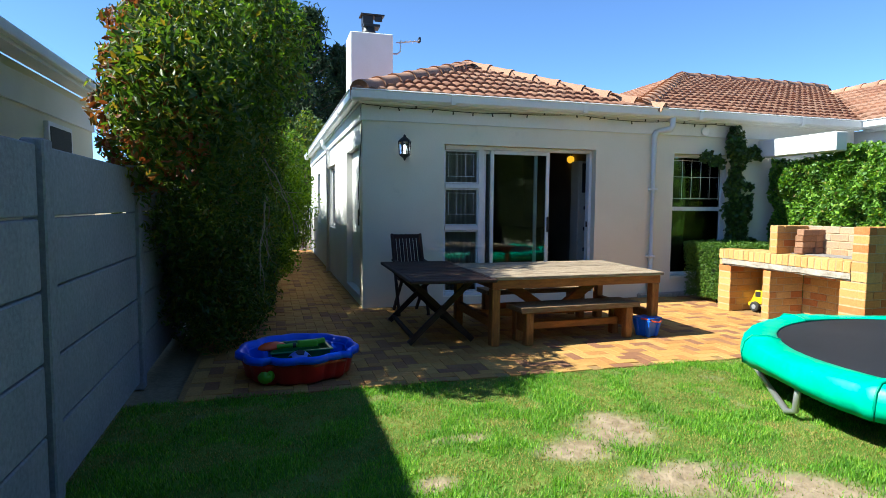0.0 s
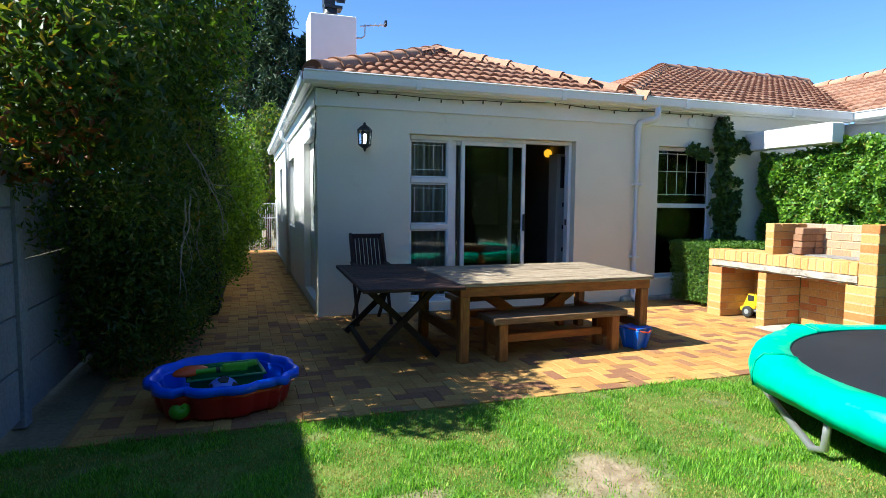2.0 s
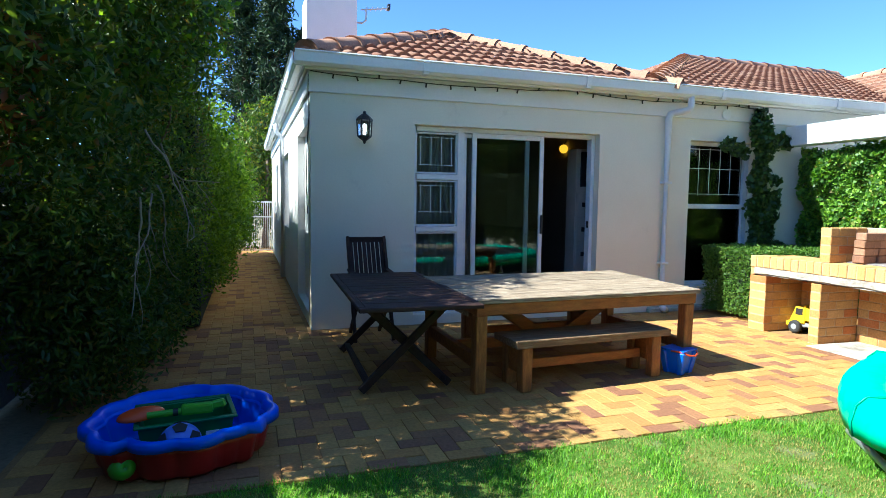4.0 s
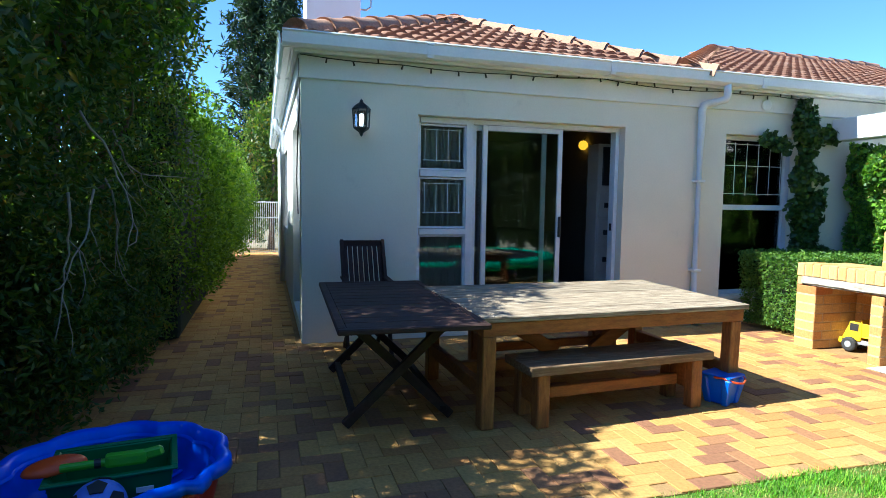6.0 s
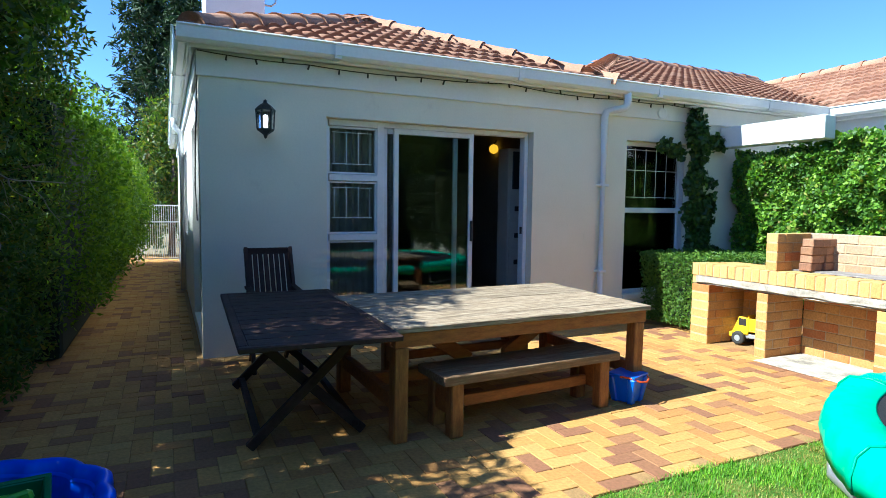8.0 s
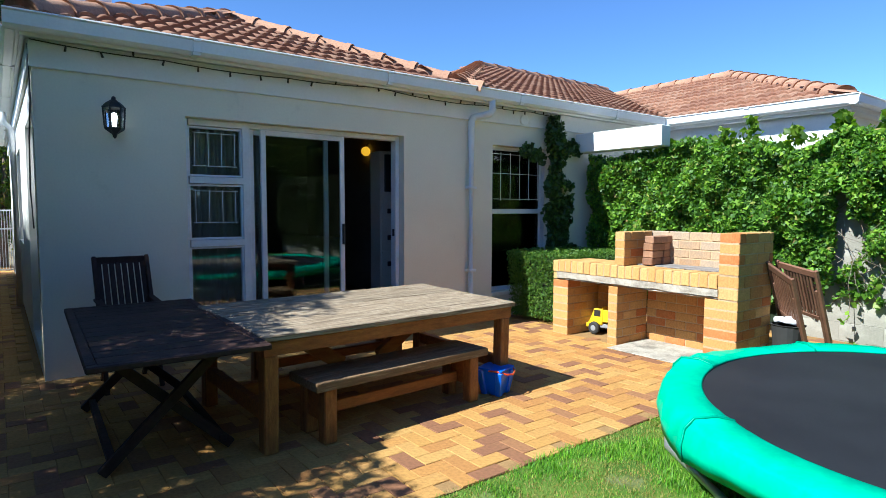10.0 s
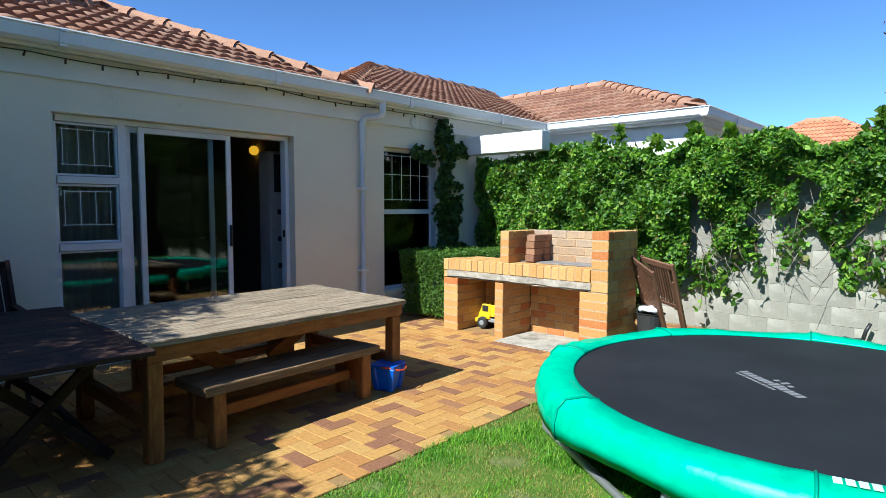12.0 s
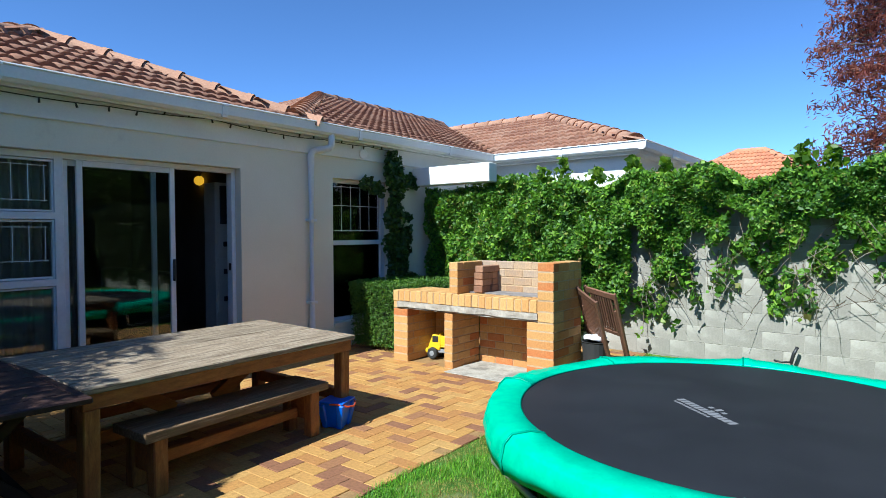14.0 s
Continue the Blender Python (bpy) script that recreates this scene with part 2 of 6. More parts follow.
WOOD_BEAM = surf("oiled_pine", [(0.3, (0.22, 0.066, 0.012)), (0.7, (0.40, 0.14, 0.026))], 5, 0.6, 30, 0.3, stretch=(1.5, 8.0, 8.0), vary=0.12)
WOOD_LEG = surf("oiled_pine_leg", [(0.3, (0.18, 0.058, 0.013)), (0.6, (0.34, 0.13, 0.028)), (0.8, (0.44, 0.21, 0.065))], 5, 0.6, 30, 0.3, stretch=(8.0, 8.0, 1.5), vary=0.12)
WOOD_BENCH = surf("worn_bench_wood", [(0.3, (0.15, 0.085, 0.04)), (0.55, (0.24, 0.145, 0.07)), (0.8, (0.44, 0.33, 0.20))], 5, 0.8, 30, 0.45, stretch=(1.2, 12.0, 12.0), vary=0.1)
DARK_WOOD = surf("dark_stained_wood", [(0.3, (0.028, 0.014, 0.012)), (0.7, (0.058, 0.030, 0.024))], 6, 0.68, 40, 0.25, vary=0.2, spec=0.25)
CHAIR_WOOD = surf("red_brown_hardwood", [(0.3, (0.13, 0.06, 0.035)), (0.7, (0.20, 0.10, 0.06))], 6, 0.6, 40, 0.25, vary=0.2)
BLACK = plain("black_metal", (0.025, 0.025, 0.027), 0.45)
RUBBER = plain("black_rubber", (0.03, 0.03, 0.03), 0.8)
STEEL = plain("galvanised_steel", (0.55, 0.56, 0.57), 0.4, 0.8)
MAT = surf("jumping_mat", [(0.3, (0.013, 0.0135, 0.017)), (0.7, (0.021, 0.022, 0.027))], 2.0, 0.66, 200, 0.15, spec=0.24)
PAD = surf("green_pvc_pad", [(0.3, (0.0, 0.42, 0.24)), (0.7, (0.01, 0.50, 0.30))], 3.0, 0.46, 9, 0.4)
PAD_SEAM = plain("green_seam", (0.0, 0.27, 0.17), 0.5)
PRINT = plain("grey_print", (0.20, 0.20, 0.215), 0.7)
PRINT_LIGHT = plain("pale_print", (0.55, 0.75, 0.66), 0.6)
BLUE = plain("blue_plastic", (0.010, 0.095, 0.85), 0.3)
BUCKET_BLUE = plain("bright_blue_plastic", (0.015, 0.13, 0.72), 0.35)
RED = plain("red_plastic", (0.38, 0.012, 0.014), 0.35)
ORANGE = plain("orange_plastic", (0.75, 0.09, 0.012), 0.4)
GREEN = plain("green_plastic", (0.012, 0.16, 0.045), 0.35)
LIME = plain("lime_plastic", (0.13, 0.42, 0.02), 0.35)
YELLOW = plain("yellow_plastic", (0.82, 0.55, 0.01), 0.35)
GREY_PLASTIC = plain("grey_plastic", (0.3, 0.31, 0.33), 0.5)
WHITE_PLASTIC = plain("white_plastic", (0.75, 0.76, 0.8), 0.4)
BARK = surf("bark", [(0.3, (0.12, 0.085, 0.06)), (0.7, (0.24, 0.18, 0.13))], 12, 0.95, 40, 0.7, stretch=(1, 1, 0.25), spec=0.1)
PALE_TWIG = surf("bleached_twig", [(0.3, (0.18, 0.15, 0.12)), (0.7, (0.30, 0.26, 0.21))], 12, 0.9, 40, 0.3, spec=0.1)
TWIG = surf("dry_twig", [(0.3, (0.09, 0.065, 0.045)), (0.7, (0.17, 0.13, 0.09))], 12, 0.9, 40, 0.4, spec=0.1)
LEAF_TREE = leafy("tree_leaf", [(0.0, (0.03, 0.06, 0.014)), (0.45, (0.055, 0.10, 0.02)), (0.8, (0.10, 0.14, 0.022)), (0.94, (0.15, 0.15, 0.025)), (1.0, (0.16, 0.09, 0.025))], (1.8, 1.9, 0.5), 0.45)
# Shaded copy of the ivy leaf: shade is put into the colour.
LEAF_IVY_SHADED = leafy("shaded_ivy_leaf", [(0.0, (0.018, 0.032, 0.010)), (0.6, (0.035, 0.055, 0.014)), (1.0, (0.08, 0.075, 0.025))], (1.2, 1.3, 0.5), 0.15)
LEAF_RED = leafy("red_tip_leaf", [(0.0, (0.16, 0.045, 0.02)), (0.5, (0.24, 0.09, 0.03)), (1.0, (0.16, 0.13, 0.03))], (1.5, 1.2, 0.6), 0.35)
LEAF_HEDGE = leafy("hedge_leaf", [(0.0, (0.05, 0.11, 0.012)), (0.5, (0.10, 0.18, 0.018)), (1.0, (0.17, 0.25, 0.025))], (1.9, 2.0, 0.4), 0.5)
LEAF_BOX = leafy("box_leaf", [(0.0, (0.04, 0.10, 0.012)), (0.6, (0.085, 0.18, 0.022)), (1.0, (0.16, 0.25, 0.035))], (1.5, 1.6, 0.4), 0.3)
LEAF_IVY = leafy("ivy_leaf", [(0.0, (0.035, 0.09, 0.014)), (0.4, (0.08, 0.18, 0.022)), (0.75, (0.17, 0.33, 0.028)), (0.95, (0.26, 0.40, 0.045)), (1.0, (0.26, 0.19, 0.08))], (1.5, 1.6, 0.35), 0.3, 0.5)
# A darker green leaf, with the house wall's shade put into it too.
LEAF_CLIMB_SHADED = leafy("climbing_ivy_leaf_shaded", [(0.0, (0.02, 0.05, 0.012)), (0.6, (0.045, 0.095, 0.018)), (0.9, (0.08, 0.15, 0.025)), (1.0, (0.14, 0.2, 0.035))], (1.4, 1.5, 0.4), 0.15, 0.45)
LEAF_CONIFER = leafy("conifer_needle", [(0.0, (0.012, 0.03, 0.014)), (0.6, (0.025, 0.055, 0.02)), (1.0, (0.05, 0.085, 0.025))], (1.2, 1.4, 0.6), 0.15, 0.7)
LEAF_RUST = leafy("rust_needle", [(0.0, (0.09, 0.02, 0.018)), (0.6, (0.19, 0.045, 0.032)), (1.0, (0.30, 0.10, 0.05))], (1.3, 1.1, 0.9), 0.25, 0.7)
GRASS = leafy("grass_blade", [(0.0, (0.06, 0.175, 0.008)), (0.5, (0.13, 0.32, 0.012)), (0.85, (0.215, 0.415, 0.018)), (1.0, (0.35, 0.40, 0.065))], (1.4, 1.5, 0.4), 0.3, 0.55)
STRAW = leafy("straw_blade", [(0.0, (0.16, 0.22, 0.03)), (0.45, (0.26, 0.28, 0.055)), (0.8, (0.38, 0.32, 0.11)), (1.0, (0.28, 0.16, 0.06))], (1.3, 1.2, 0.6), 0.3, 0.6)
GLASS = glass("window_glass", (0.80, 0.84, 0.84))
CLEAR = glass("lamp_glass", (0.95, 0.96, 0.96), 0.05)
CURTAIN = surf("grey_curtain", [(0.3, (0.52, 0.45, 0.40)), (0.7, (0.64, 0.57, 0.51))], 8, 0.95, 60, 0.2, spec=0.1)
# Room surfaces painted dark brown: the indoor dimness is put into the colour.
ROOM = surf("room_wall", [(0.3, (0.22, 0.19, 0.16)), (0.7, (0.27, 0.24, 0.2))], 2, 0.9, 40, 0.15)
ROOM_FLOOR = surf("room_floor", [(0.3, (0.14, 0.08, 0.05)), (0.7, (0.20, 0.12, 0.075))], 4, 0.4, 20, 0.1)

CABINET = surf("pale_cabinet_board", [(0.3, (0.50, 0.45, 0.38)), (0.7, (0.58, 0.53, 0.46))], 2, 0.6, 40, 0.05, grainy=0.04)

# ---- ground, lawn soil, paving bed ----
WALL_Y, WALL_X, EDGE_Y = 8.277, 2.07, 4.93


def sheet(name, x0, y0, x1, y1, z, material, label, category, nx=1, ny=1, rough=0.0):
    verts = [(x0 + (x1 - x0) * i / nx, y0 + (y1 - y0) * j / ny, z + (rough * noise.noise((i * 0.7, j * 0.7, 1)) if 0 < i < nx and 0 < j < ny else 0)) for j in range(ny + 1) for i in range(nx + 1)]
    faces = [(j * (nx + 1) + i, j * (nx + 1) + i + 1, (j + 1) * (nx + 1) + i + 1, (j + 1) * (nx + 1) + i) for j in range(ny) for i in range(nx)]
    return tagged(data_part(name, verts, faces, material), label, category, kind="structure")


def lawn_material():
    m, nt, bs, nodes, links = shader("lawn_soil")
    green = ramp(nt, noise_tex(nt, 3.0, 6.0), [(0.3, (0.06, 0.12, 0.018)), (0.55, (0.10, 0.18, 0.025)), (0.75, (0.2, 0.2, 0.06))])
    sand = ramp(nt, noise_tex(nt, 9.0, 6.0), [(0.3, (0.21, 0.15, 0.09)), (0.7, (0.37, 0.29, 0.20))])
    att = nodes.new("ShaderNodeAttribute")
    att.attribute_name = "bare"
    links.new(mix(nt, att.outputs["Fac"], green, sand), bs.inputs["Base Color"])
    bs.inputs["Roughness"].default_value = 0.95
    bs.inputs["Specular IOR Level"].default_value = 0.1
    bump(nt, bs, noise_tex(nt, 45.0, 5.0), 0.7, 0.02)
    return m


BARE = [(2.95, 3.72, 0.42, 0.30), (2.62, 3.55, 0.30, 0.2), (3.05, 3.05, 0.45, 0.22), (3.45, 2.75, 0.5, 0.25), (2.3, 2.7, 0.5, 0.25), (1.7, 3.35, 0.16, 0.10), (1.95, 3.85, 0.2, 0.08), (2.6, 2.3, 0.6, 0.4)]


def bareness(x, y):
    b = 0.0
    for cx, cy, rx, ry in BARE:
        d = ((x - cx) / rx) ** 2 + ((y - cy) / ry) ** 2
        b = max(b, 1.5 - d)
    b += 0.9 * noise.noise((x * 3.1, y * 3.1, 0.3)) + 0.5 * noise.noise((x * 9.0, y * 9.0, 4.3)) - 0.45
    return min(max(b, 0.0), 1.0)


ground = sheet("ground", -600, -600, 600, 600, -0.06, GROUND, "dry sandy soil reaching out round the houses", "ground")
lawn = sheet("lawn", -0.02, -4.0, 8.8, EDGE_Y, -0.012, lawn_material(), "green lawn with bare sandy patches beside the paving", "lawn", 180, 170, 0.008)
att = lawn.data.attributes.new("bare", 'FLOAT', 'POINT')
att.data.foreach_set("value", [bareness(v.co.x, v.co.y) for v in lawn.data.vertices])
bed = sheet("pavement", 0.3, EDGE_Y, 8.8, WALL_Y + 0.02, -0.007, SAND, "patio of mixed yellow and brown clay pavers", "paving")
passage = sheet("pavement_passage", 0.3, WALL_Y + 0.02, WALL_X, 20.0, -0.007, SAND, "narrow paved side passage beside the house wall", "paving")

# ---- boundary wall of precast panels ----
precast = thing("wall_west", "grey precast concrete panel boundary wall with slim posts", "wall", kind="structure")
POSTS = [3.635 + 1.85 * k for k in range(-4, 8)]
post_me = None
for y in POSTS:
    if post_me is None:
        ob = part("post", box((-0.07, -0.055, -0.05), (0.02, 0.055, 1.62), 0.008), GREY_WALL, precast)
        post_me = ob.data
    else:
        ob = link("post", post_me, None, precast)
    ob.location = (-0.01, y, 0)
panel_me = None
for y in POSTS[:-1]:
    for k in range(5):
        if panel_me is None:
            bm = box((-0.045, 0.057, 0.004), (0, 1.793, 0.314), 0.007)
            ob = part("panel", bm, GREY_WALL, precast)
            panel_me = ob.data
        else:
            ob = link("panel", panel_me, None, precast)
        ob.location = (-0.018, y, 0.32 * k)
for x0, y0, x1, y1, nm, lab in ((-0.3, -4.2, 9.0, -4.0, "wall_back", "plain grey boundary wall closing the garden"),):
    tagged(part(nm, box((x0, y0, -0.05), (x1, y1, 1.7), 0.01), GREY_WALL), lab, "wall", kind="structure")


# ---- house walls ----
def wall_with_holes(name, x0, x1, z0, z1, holes, thick, material, label):
    """A wall along x, its face at y 0, with real openings."""
    xs = sorted({x0, x1, *[h[0] for h in holes], *[h[1] for h in holes]})
    bm = bmesh.new()
    for a, b in zip(xs, xs[1:]):
        cuts = sorted([(h[2], h[3]) for h in holes if h[0] <= a and h[1] >= b])
        z = z0
        for lo, hi in cuts:
            if lo > z:
                add_box(bm, (a, 0, z), (b, thick, lo))
            z = hi
        if z < z1:
            add_box(bm, (a, 0, z), (b, thick, z1))
    bmesh.ops.remove_doubles(bm, verts=bm.verts[:], dist=0.0005)
    inner = [f for f in bm.faces if any(g is not f and (f.calc_center_median() - g.calc_center_median()).length < 1e-4 for e in f.edges for g in e.link_faces)]
    bmesh.ops.delete(bm, geom=inner, context='FACES_ONLY')
    return tagged(part(name, bm, material), label, "wall", kind="structure")


DOOR = (3.165, 5.46, 0.10, 2.17)
WIN = (6.785, 7.84, 0.30, 2.165)
south = wall_with_holes("wall_south", WALL_X, 10.3, -0.05, 2.72, [DOOR, WIN], 0.23, PLASTER, "cream plastered house wall with sliding door and window")
south.location = (0, WALL_Y, 0)
side = wall_with_holes("wall_side", -18.4, -(WALL_Y + 0.232), -0.05, 2.72, [(-9.95, -8.55, 0.12, 2.15), (-13.1, -11.7, 0.9, 2.1), (-15.9, -15.1, 0.9, 2.1)], 0.22, WHITE_PLASTER, "sunlit white plastered side wall of the house")
side.matrix_basis = pose(WALL_X, 0, 0, 0, 0, -90)
band = part("trim", box((WALL_X - 0.02, WALL_Y - 0.03, 2.43), (10.28, WALL_Y - 0.002, 2.64), 0.006), WHITE_PLASTER)
tagged(band, "white plaster band under the eaves", "trim", kind="structure")
band2 = part("trim", box((WALL_X - 0.03, WALL_Y + 0.0, 2.43), (WALL_X - 0.002, 18.3, 2.64), 0.006), WHITE_PLASTER)
tagged(band2, "white plaster band under the side eaves", "trim", kind="structure")
sof = part("trim", box((1.9, 8.07, 2.645), (10.25, WALL_Y - 0.002, 2.66)), WHITE_PAINT)
tagged(sof, "white soffit board under the front eaves", "soffit", kind="structure")
sof2 = part("trim", box((1.9, WALL_Y, 2.645), (WALL_X - 0.002, 18.3, 2.66)), WHITE_PAINT)
tagged(sof2, "white soffit board under the side eaves", "soffit", kind="structure")
plinth = part("baseboard", box((6.2, WALL_Y - 0.09, -0.02), (7.1, WALL_Y - 0.003, 0.06), 0.02), CONCRETE)
tagged(plinth, "low concrete footing at the foot of the wall", "footing", kind="structure")

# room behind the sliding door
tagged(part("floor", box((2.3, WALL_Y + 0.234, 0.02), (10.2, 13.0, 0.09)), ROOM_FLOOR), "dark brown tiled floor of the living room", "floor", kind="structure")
tagged(part("ceiling", box((2.3, WALL_Y + 0.234, 2.5), (10.2, 13.0, 2.56)), ROOM), "living room ceiling with indoor dimness put into its dark colour", "ceiling", kind="structure")
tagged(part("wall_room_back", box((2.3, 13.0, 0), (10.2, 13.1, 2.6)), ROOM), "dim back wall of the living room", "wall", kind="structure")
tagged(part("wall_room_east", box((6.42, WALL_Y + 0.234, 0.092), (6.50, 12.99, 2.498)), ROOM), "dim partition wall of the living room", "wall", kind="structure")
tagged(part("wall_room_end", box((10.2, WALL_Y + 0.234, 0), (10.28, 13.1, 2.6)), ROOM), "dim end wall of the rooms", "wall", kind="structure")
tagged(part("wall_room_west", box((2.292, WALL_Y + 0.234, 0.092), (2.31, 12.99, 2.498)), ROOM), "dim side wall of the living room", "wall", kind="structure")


# ---- gutters ----
def gutter(name, length, label):
    """A box gutter along x with rolled lip, joints and brackets."""
    root = thing(name, label, "gutter", kind="structure")
    prof = [(0.0, 0.0), (0.0, -0.10), (-0.03, -0.125), (-0.085, -0.125), (-0.115, -0.10), (-0.125, -0.015), (-0.14, -0.003), (-0.135, 0.008), (-0.118, 0.0), (-0.108, -0.095), (-0.082, -0.115), (-0.035, -0.115), (-0.01, -0.095), (-0.01, 0.0)]
    n = len(prof)
    verts = [(x, y, z) for x in (0, length) for y, z in prof]
    faces = [(k, (k + 1) % n, n + (k + 1) % n, n + k) for k in range(n)] + [tuple(range(n)), tuple(range(2 * n - 1, n - 1, -1))]
    data_part("channel", verts, faces, WHITE_PAINT, root)
    x = 1.3
    while x < length:
        bm = bmesh.new()
        for (y0, z0), (y1, z1) in zip(prof[0:6], prof[1:7]):
            add_box(bm, (x - 0.03, min(y0, y1) - 0.004, min(z0, z1) - 0.004), (x + 0.03, max(y0, y1) + 0.001, max(z0, z1) + 0.001))
        part("joint", bm, WHITE_PAINT, root)
        x += 1.9
    return root


g1 = gutter("gutter", 8.35, "white painted metal gutter along the front eaves")
g1.matrix_basis = pose(1.90, 8.10, 2.765)
g2 = gutter("gutter", 10.3, "white painted metal gutter along the side eaves")
g2.matrix_basis = pose(2.0, 18.35, 2.76, 0, 0, -90)
fas = part("trim", box((2.0, 8.102, 2.62), (10.2, 8.125, 2.78)), WHITE_PAINT)
tagged(fas, "white fascia board behind the gutter", "fascia", kind="structure")
fas2 = part("trim", box((2.003, 8.13, 2.62), (2.026, 18.3, 2.78)), WHITE_PAINT)
tagged(fas2, "white fascia board along the side eaves", "fascia", kind="structure")


# ---- roofs ----
def tile_mesh(w, l):
    """A double-roll concrete tile, its lower end thick."""
    n = 9
    xs = [w * (k / (n - 1)) for k in range(n)]
    zs = [0.0 if k in (0, 8) else 0.034 * abs(math.sin(math.pi * k / 4.0)) ** 0.8 for k in range(n)]
    verts = [(x, 0.0, z + 0.044) for x, z in zip(xs, zs)] + [(x, l + 0.06, z + 0.004) for x, z in zip(xs, zs)] + [(x, 0.0, z + 0.008) for x, z in zip(xs, zs)]
    faces = [(k, k + 1, n + k + 1, n + k) for k in range(n - 1)] + [(2 * n + k, 2 * n + k + 1, k + 1, k) for k in range(n - 1)]
    return verts, faces


def inside(poly, x, y):
    ok = False
    for (x0, y0), (x1, y1) in zip(poly, poly[1:] + poly[:1]):
        if (y0 > y) != (y1 > y) and x < (x1 - x0) * (y - y0) / (y1 - y0) + x0:
            ok = not ok
    return ok


def clip_poly(verts3, m_inv):
    return [((m_inv @ Vector(v)).x, (m_inv @ Vector(v)).y) for v in verts3]


def roof_plane(root, corners, along, single, material, far_material, tile=(0.30, 0.30)):
    """Tiles laid over the flat polygon through corners; along: the eave's direction."""
    o = Vector(corners[0])
    x = Vector(along).normalized()
    nrm = (Vector(corners[1]) - o).cross(Vector(corners[2]) - o).normalized()
    if nrm.z < 0:
        nrm = -nrm
    y = nrm.cross(x)
    m = Matrix((x, y, nrm)).transposed().to_4x4()
    m.translation = o
    poly = clip_poly(corners, m.inverted())
    deck = data_part("deck", [tuple(Vector(c) - nrm * 0.012) for c in corners], [tuple(range(len(corners)))], far_material, root)
    tv, tf = tile_mesh(*tile)
    xs, ys = [p[0] for p in poly], [p[1] for p in poly]
    me, joined_v, joined_f = None, [], []
    v = min(ys)
    while v < max(ys):
        u = min(xs) - tile[0]
        while u < max(xs):
            cx, cy = u + tile[0] / 2, v + tile[1] * 0.45
            if inside(poly, cx, cy):
                tip = 0.006 * noise.noise((u * 3, v * 3, 2.0))
                if single:
                    if me is None:
                        me = bpy.data.meshes.new("tile")
                        me.from_pydata(tv, [], tf)
                        me.polygons.foreach_set("use_smooth", [k < 8 for k in range(len(tf))])
                        me.materials.append(material)
                    ob = link("tile", me, None, root)
                    ob.matrix_basis = m @ Matrix.Translation((u, v, tip))
                else:
                    b = len(joined_v)
                    joined_v += [tuple(m @ Vector((u + a, v + c, d + tip))) for a, c, d in tv]
                    joined_f += [tuple(b + i for i in f) for f in tf]
            u += tile[0]
        v += tile[1]
    if joined_v:
        ob = data_part("tiles", joined_v, joined_f, far_material, root, smooth=False)
        ob["kind"] = "stuff"


def ridge_run(root, a, b, material=RIDGE, r=0.12, step=0.40, name="ridge_tile"):
    """Half-round ridge tiles lapping one another from a up to b."""
    a, b = Vector(a), Vector(b)
    d = b - a
    n = max(1, round(d.length / step))
    q = d.to_track_quat('Y', 'Z').to_matrix().to_4x4()
    L = d.length / n
    k8 = 10
    verts, faces = [], []
    for yy, rr in ((-0.02, r * 1.10), (0.05, r * 1.08), (0.06, r), (L + 0.02, r * 0.94)):
        for k in range(k8 + 1):
            t = math.pi * (k / k8) * 1.1 - 0.05 * math.pi
            verts.append((rr * 1.15 * math.cos(t), yy, rr * math.sin(t)))
    for i in range(3):
        for k in range(k8):
            j = i * (k8 + 1) + k
            faces.append((j, j + 1, j + k8 + 2, j + k8 + 1))
    faces.append(tuple(range(k8 + 1)))
    me = bpy.data.meshes.new(name)
    me.from_pydata(verts, [], faces)
    me.polygons.foreach_set("use_smooth", [True] * len(me.polygons))
    me.materials.append(material)
    for k in range(n):
        ob = link(name, me, None, root)
        ob.matrix_basis = Matrix.Translation(a + d * (k / n) + Vector((0, 0, -0.005))) @ q


EZ = 2.735
roof = thing("roof", "weathered terracotta concrete tile roof over the house", "roof", kind="structure")
A0, A1, AP, AB = (1.93, 8.06, EZ), (6.38, 8.06, EZ), (4.155, 10.285, 3.68), (4.155, 18.4, 3.68)
roof_plane(roof, [A0, A1, AP], (1, 0, 0), True, ROOF, ROOF_FAR)
roof_plane(roof, [(1.93, 18.4, EZ), A0, AP, AB], (0, -1, 0), False, ROOF, ROOF_FAR)
roof_plane(roof, [A1, (6.38, 18.4, EZ), AB, AP], (0, 1, 0), False, ROOF, ROOF_FAR)
P2, P3 = (10.0, 12.3, 4.33), (13.2, 8.57, 3.92)
roof_plane(roof, [(5.95, 8.06, EZ), (10.2, 8.06, EZ), (14.3, 12.3, 4.33), P2], (1, 0, 0), True, ROOF, ROOF_FAR)
roof_plane(roof, [(5.95, 15.0, EZ), (5.95, 8.06, EZ), P2, (10.0, 15.0, 4.33)], (0, -1, 0), False, ROOF, ROOF_FAR)
roof_plane(roof, [(10.13, 8.06, EZ), (10.13, 5.5, EZ), P3, (13.2, 11.1, 3.92)], (0, -1, 0), False, ROOF, ROOF_FAR)
roof_plane(roof, [(10.13, 5.5, EZ), (16.27, 5.5, EZ), P3], (1, 0, 0), False, ROOF, ROOF_FAR)
ridge_run(roof, (2.03, 8.16, EZ + 0.055), AP)
ridge_run(roof, A1, AP)
ridge_run(roof, AP, AB)
ridge_run(roof, (6.13, 8.2, EZ + 0.06), P2, r=0.13)
ridge_run(roof, P2, (14.2, 12.3, 4.33))
ridge_run(roof, (10.28, 5.65, EZ + 0.055), P3)
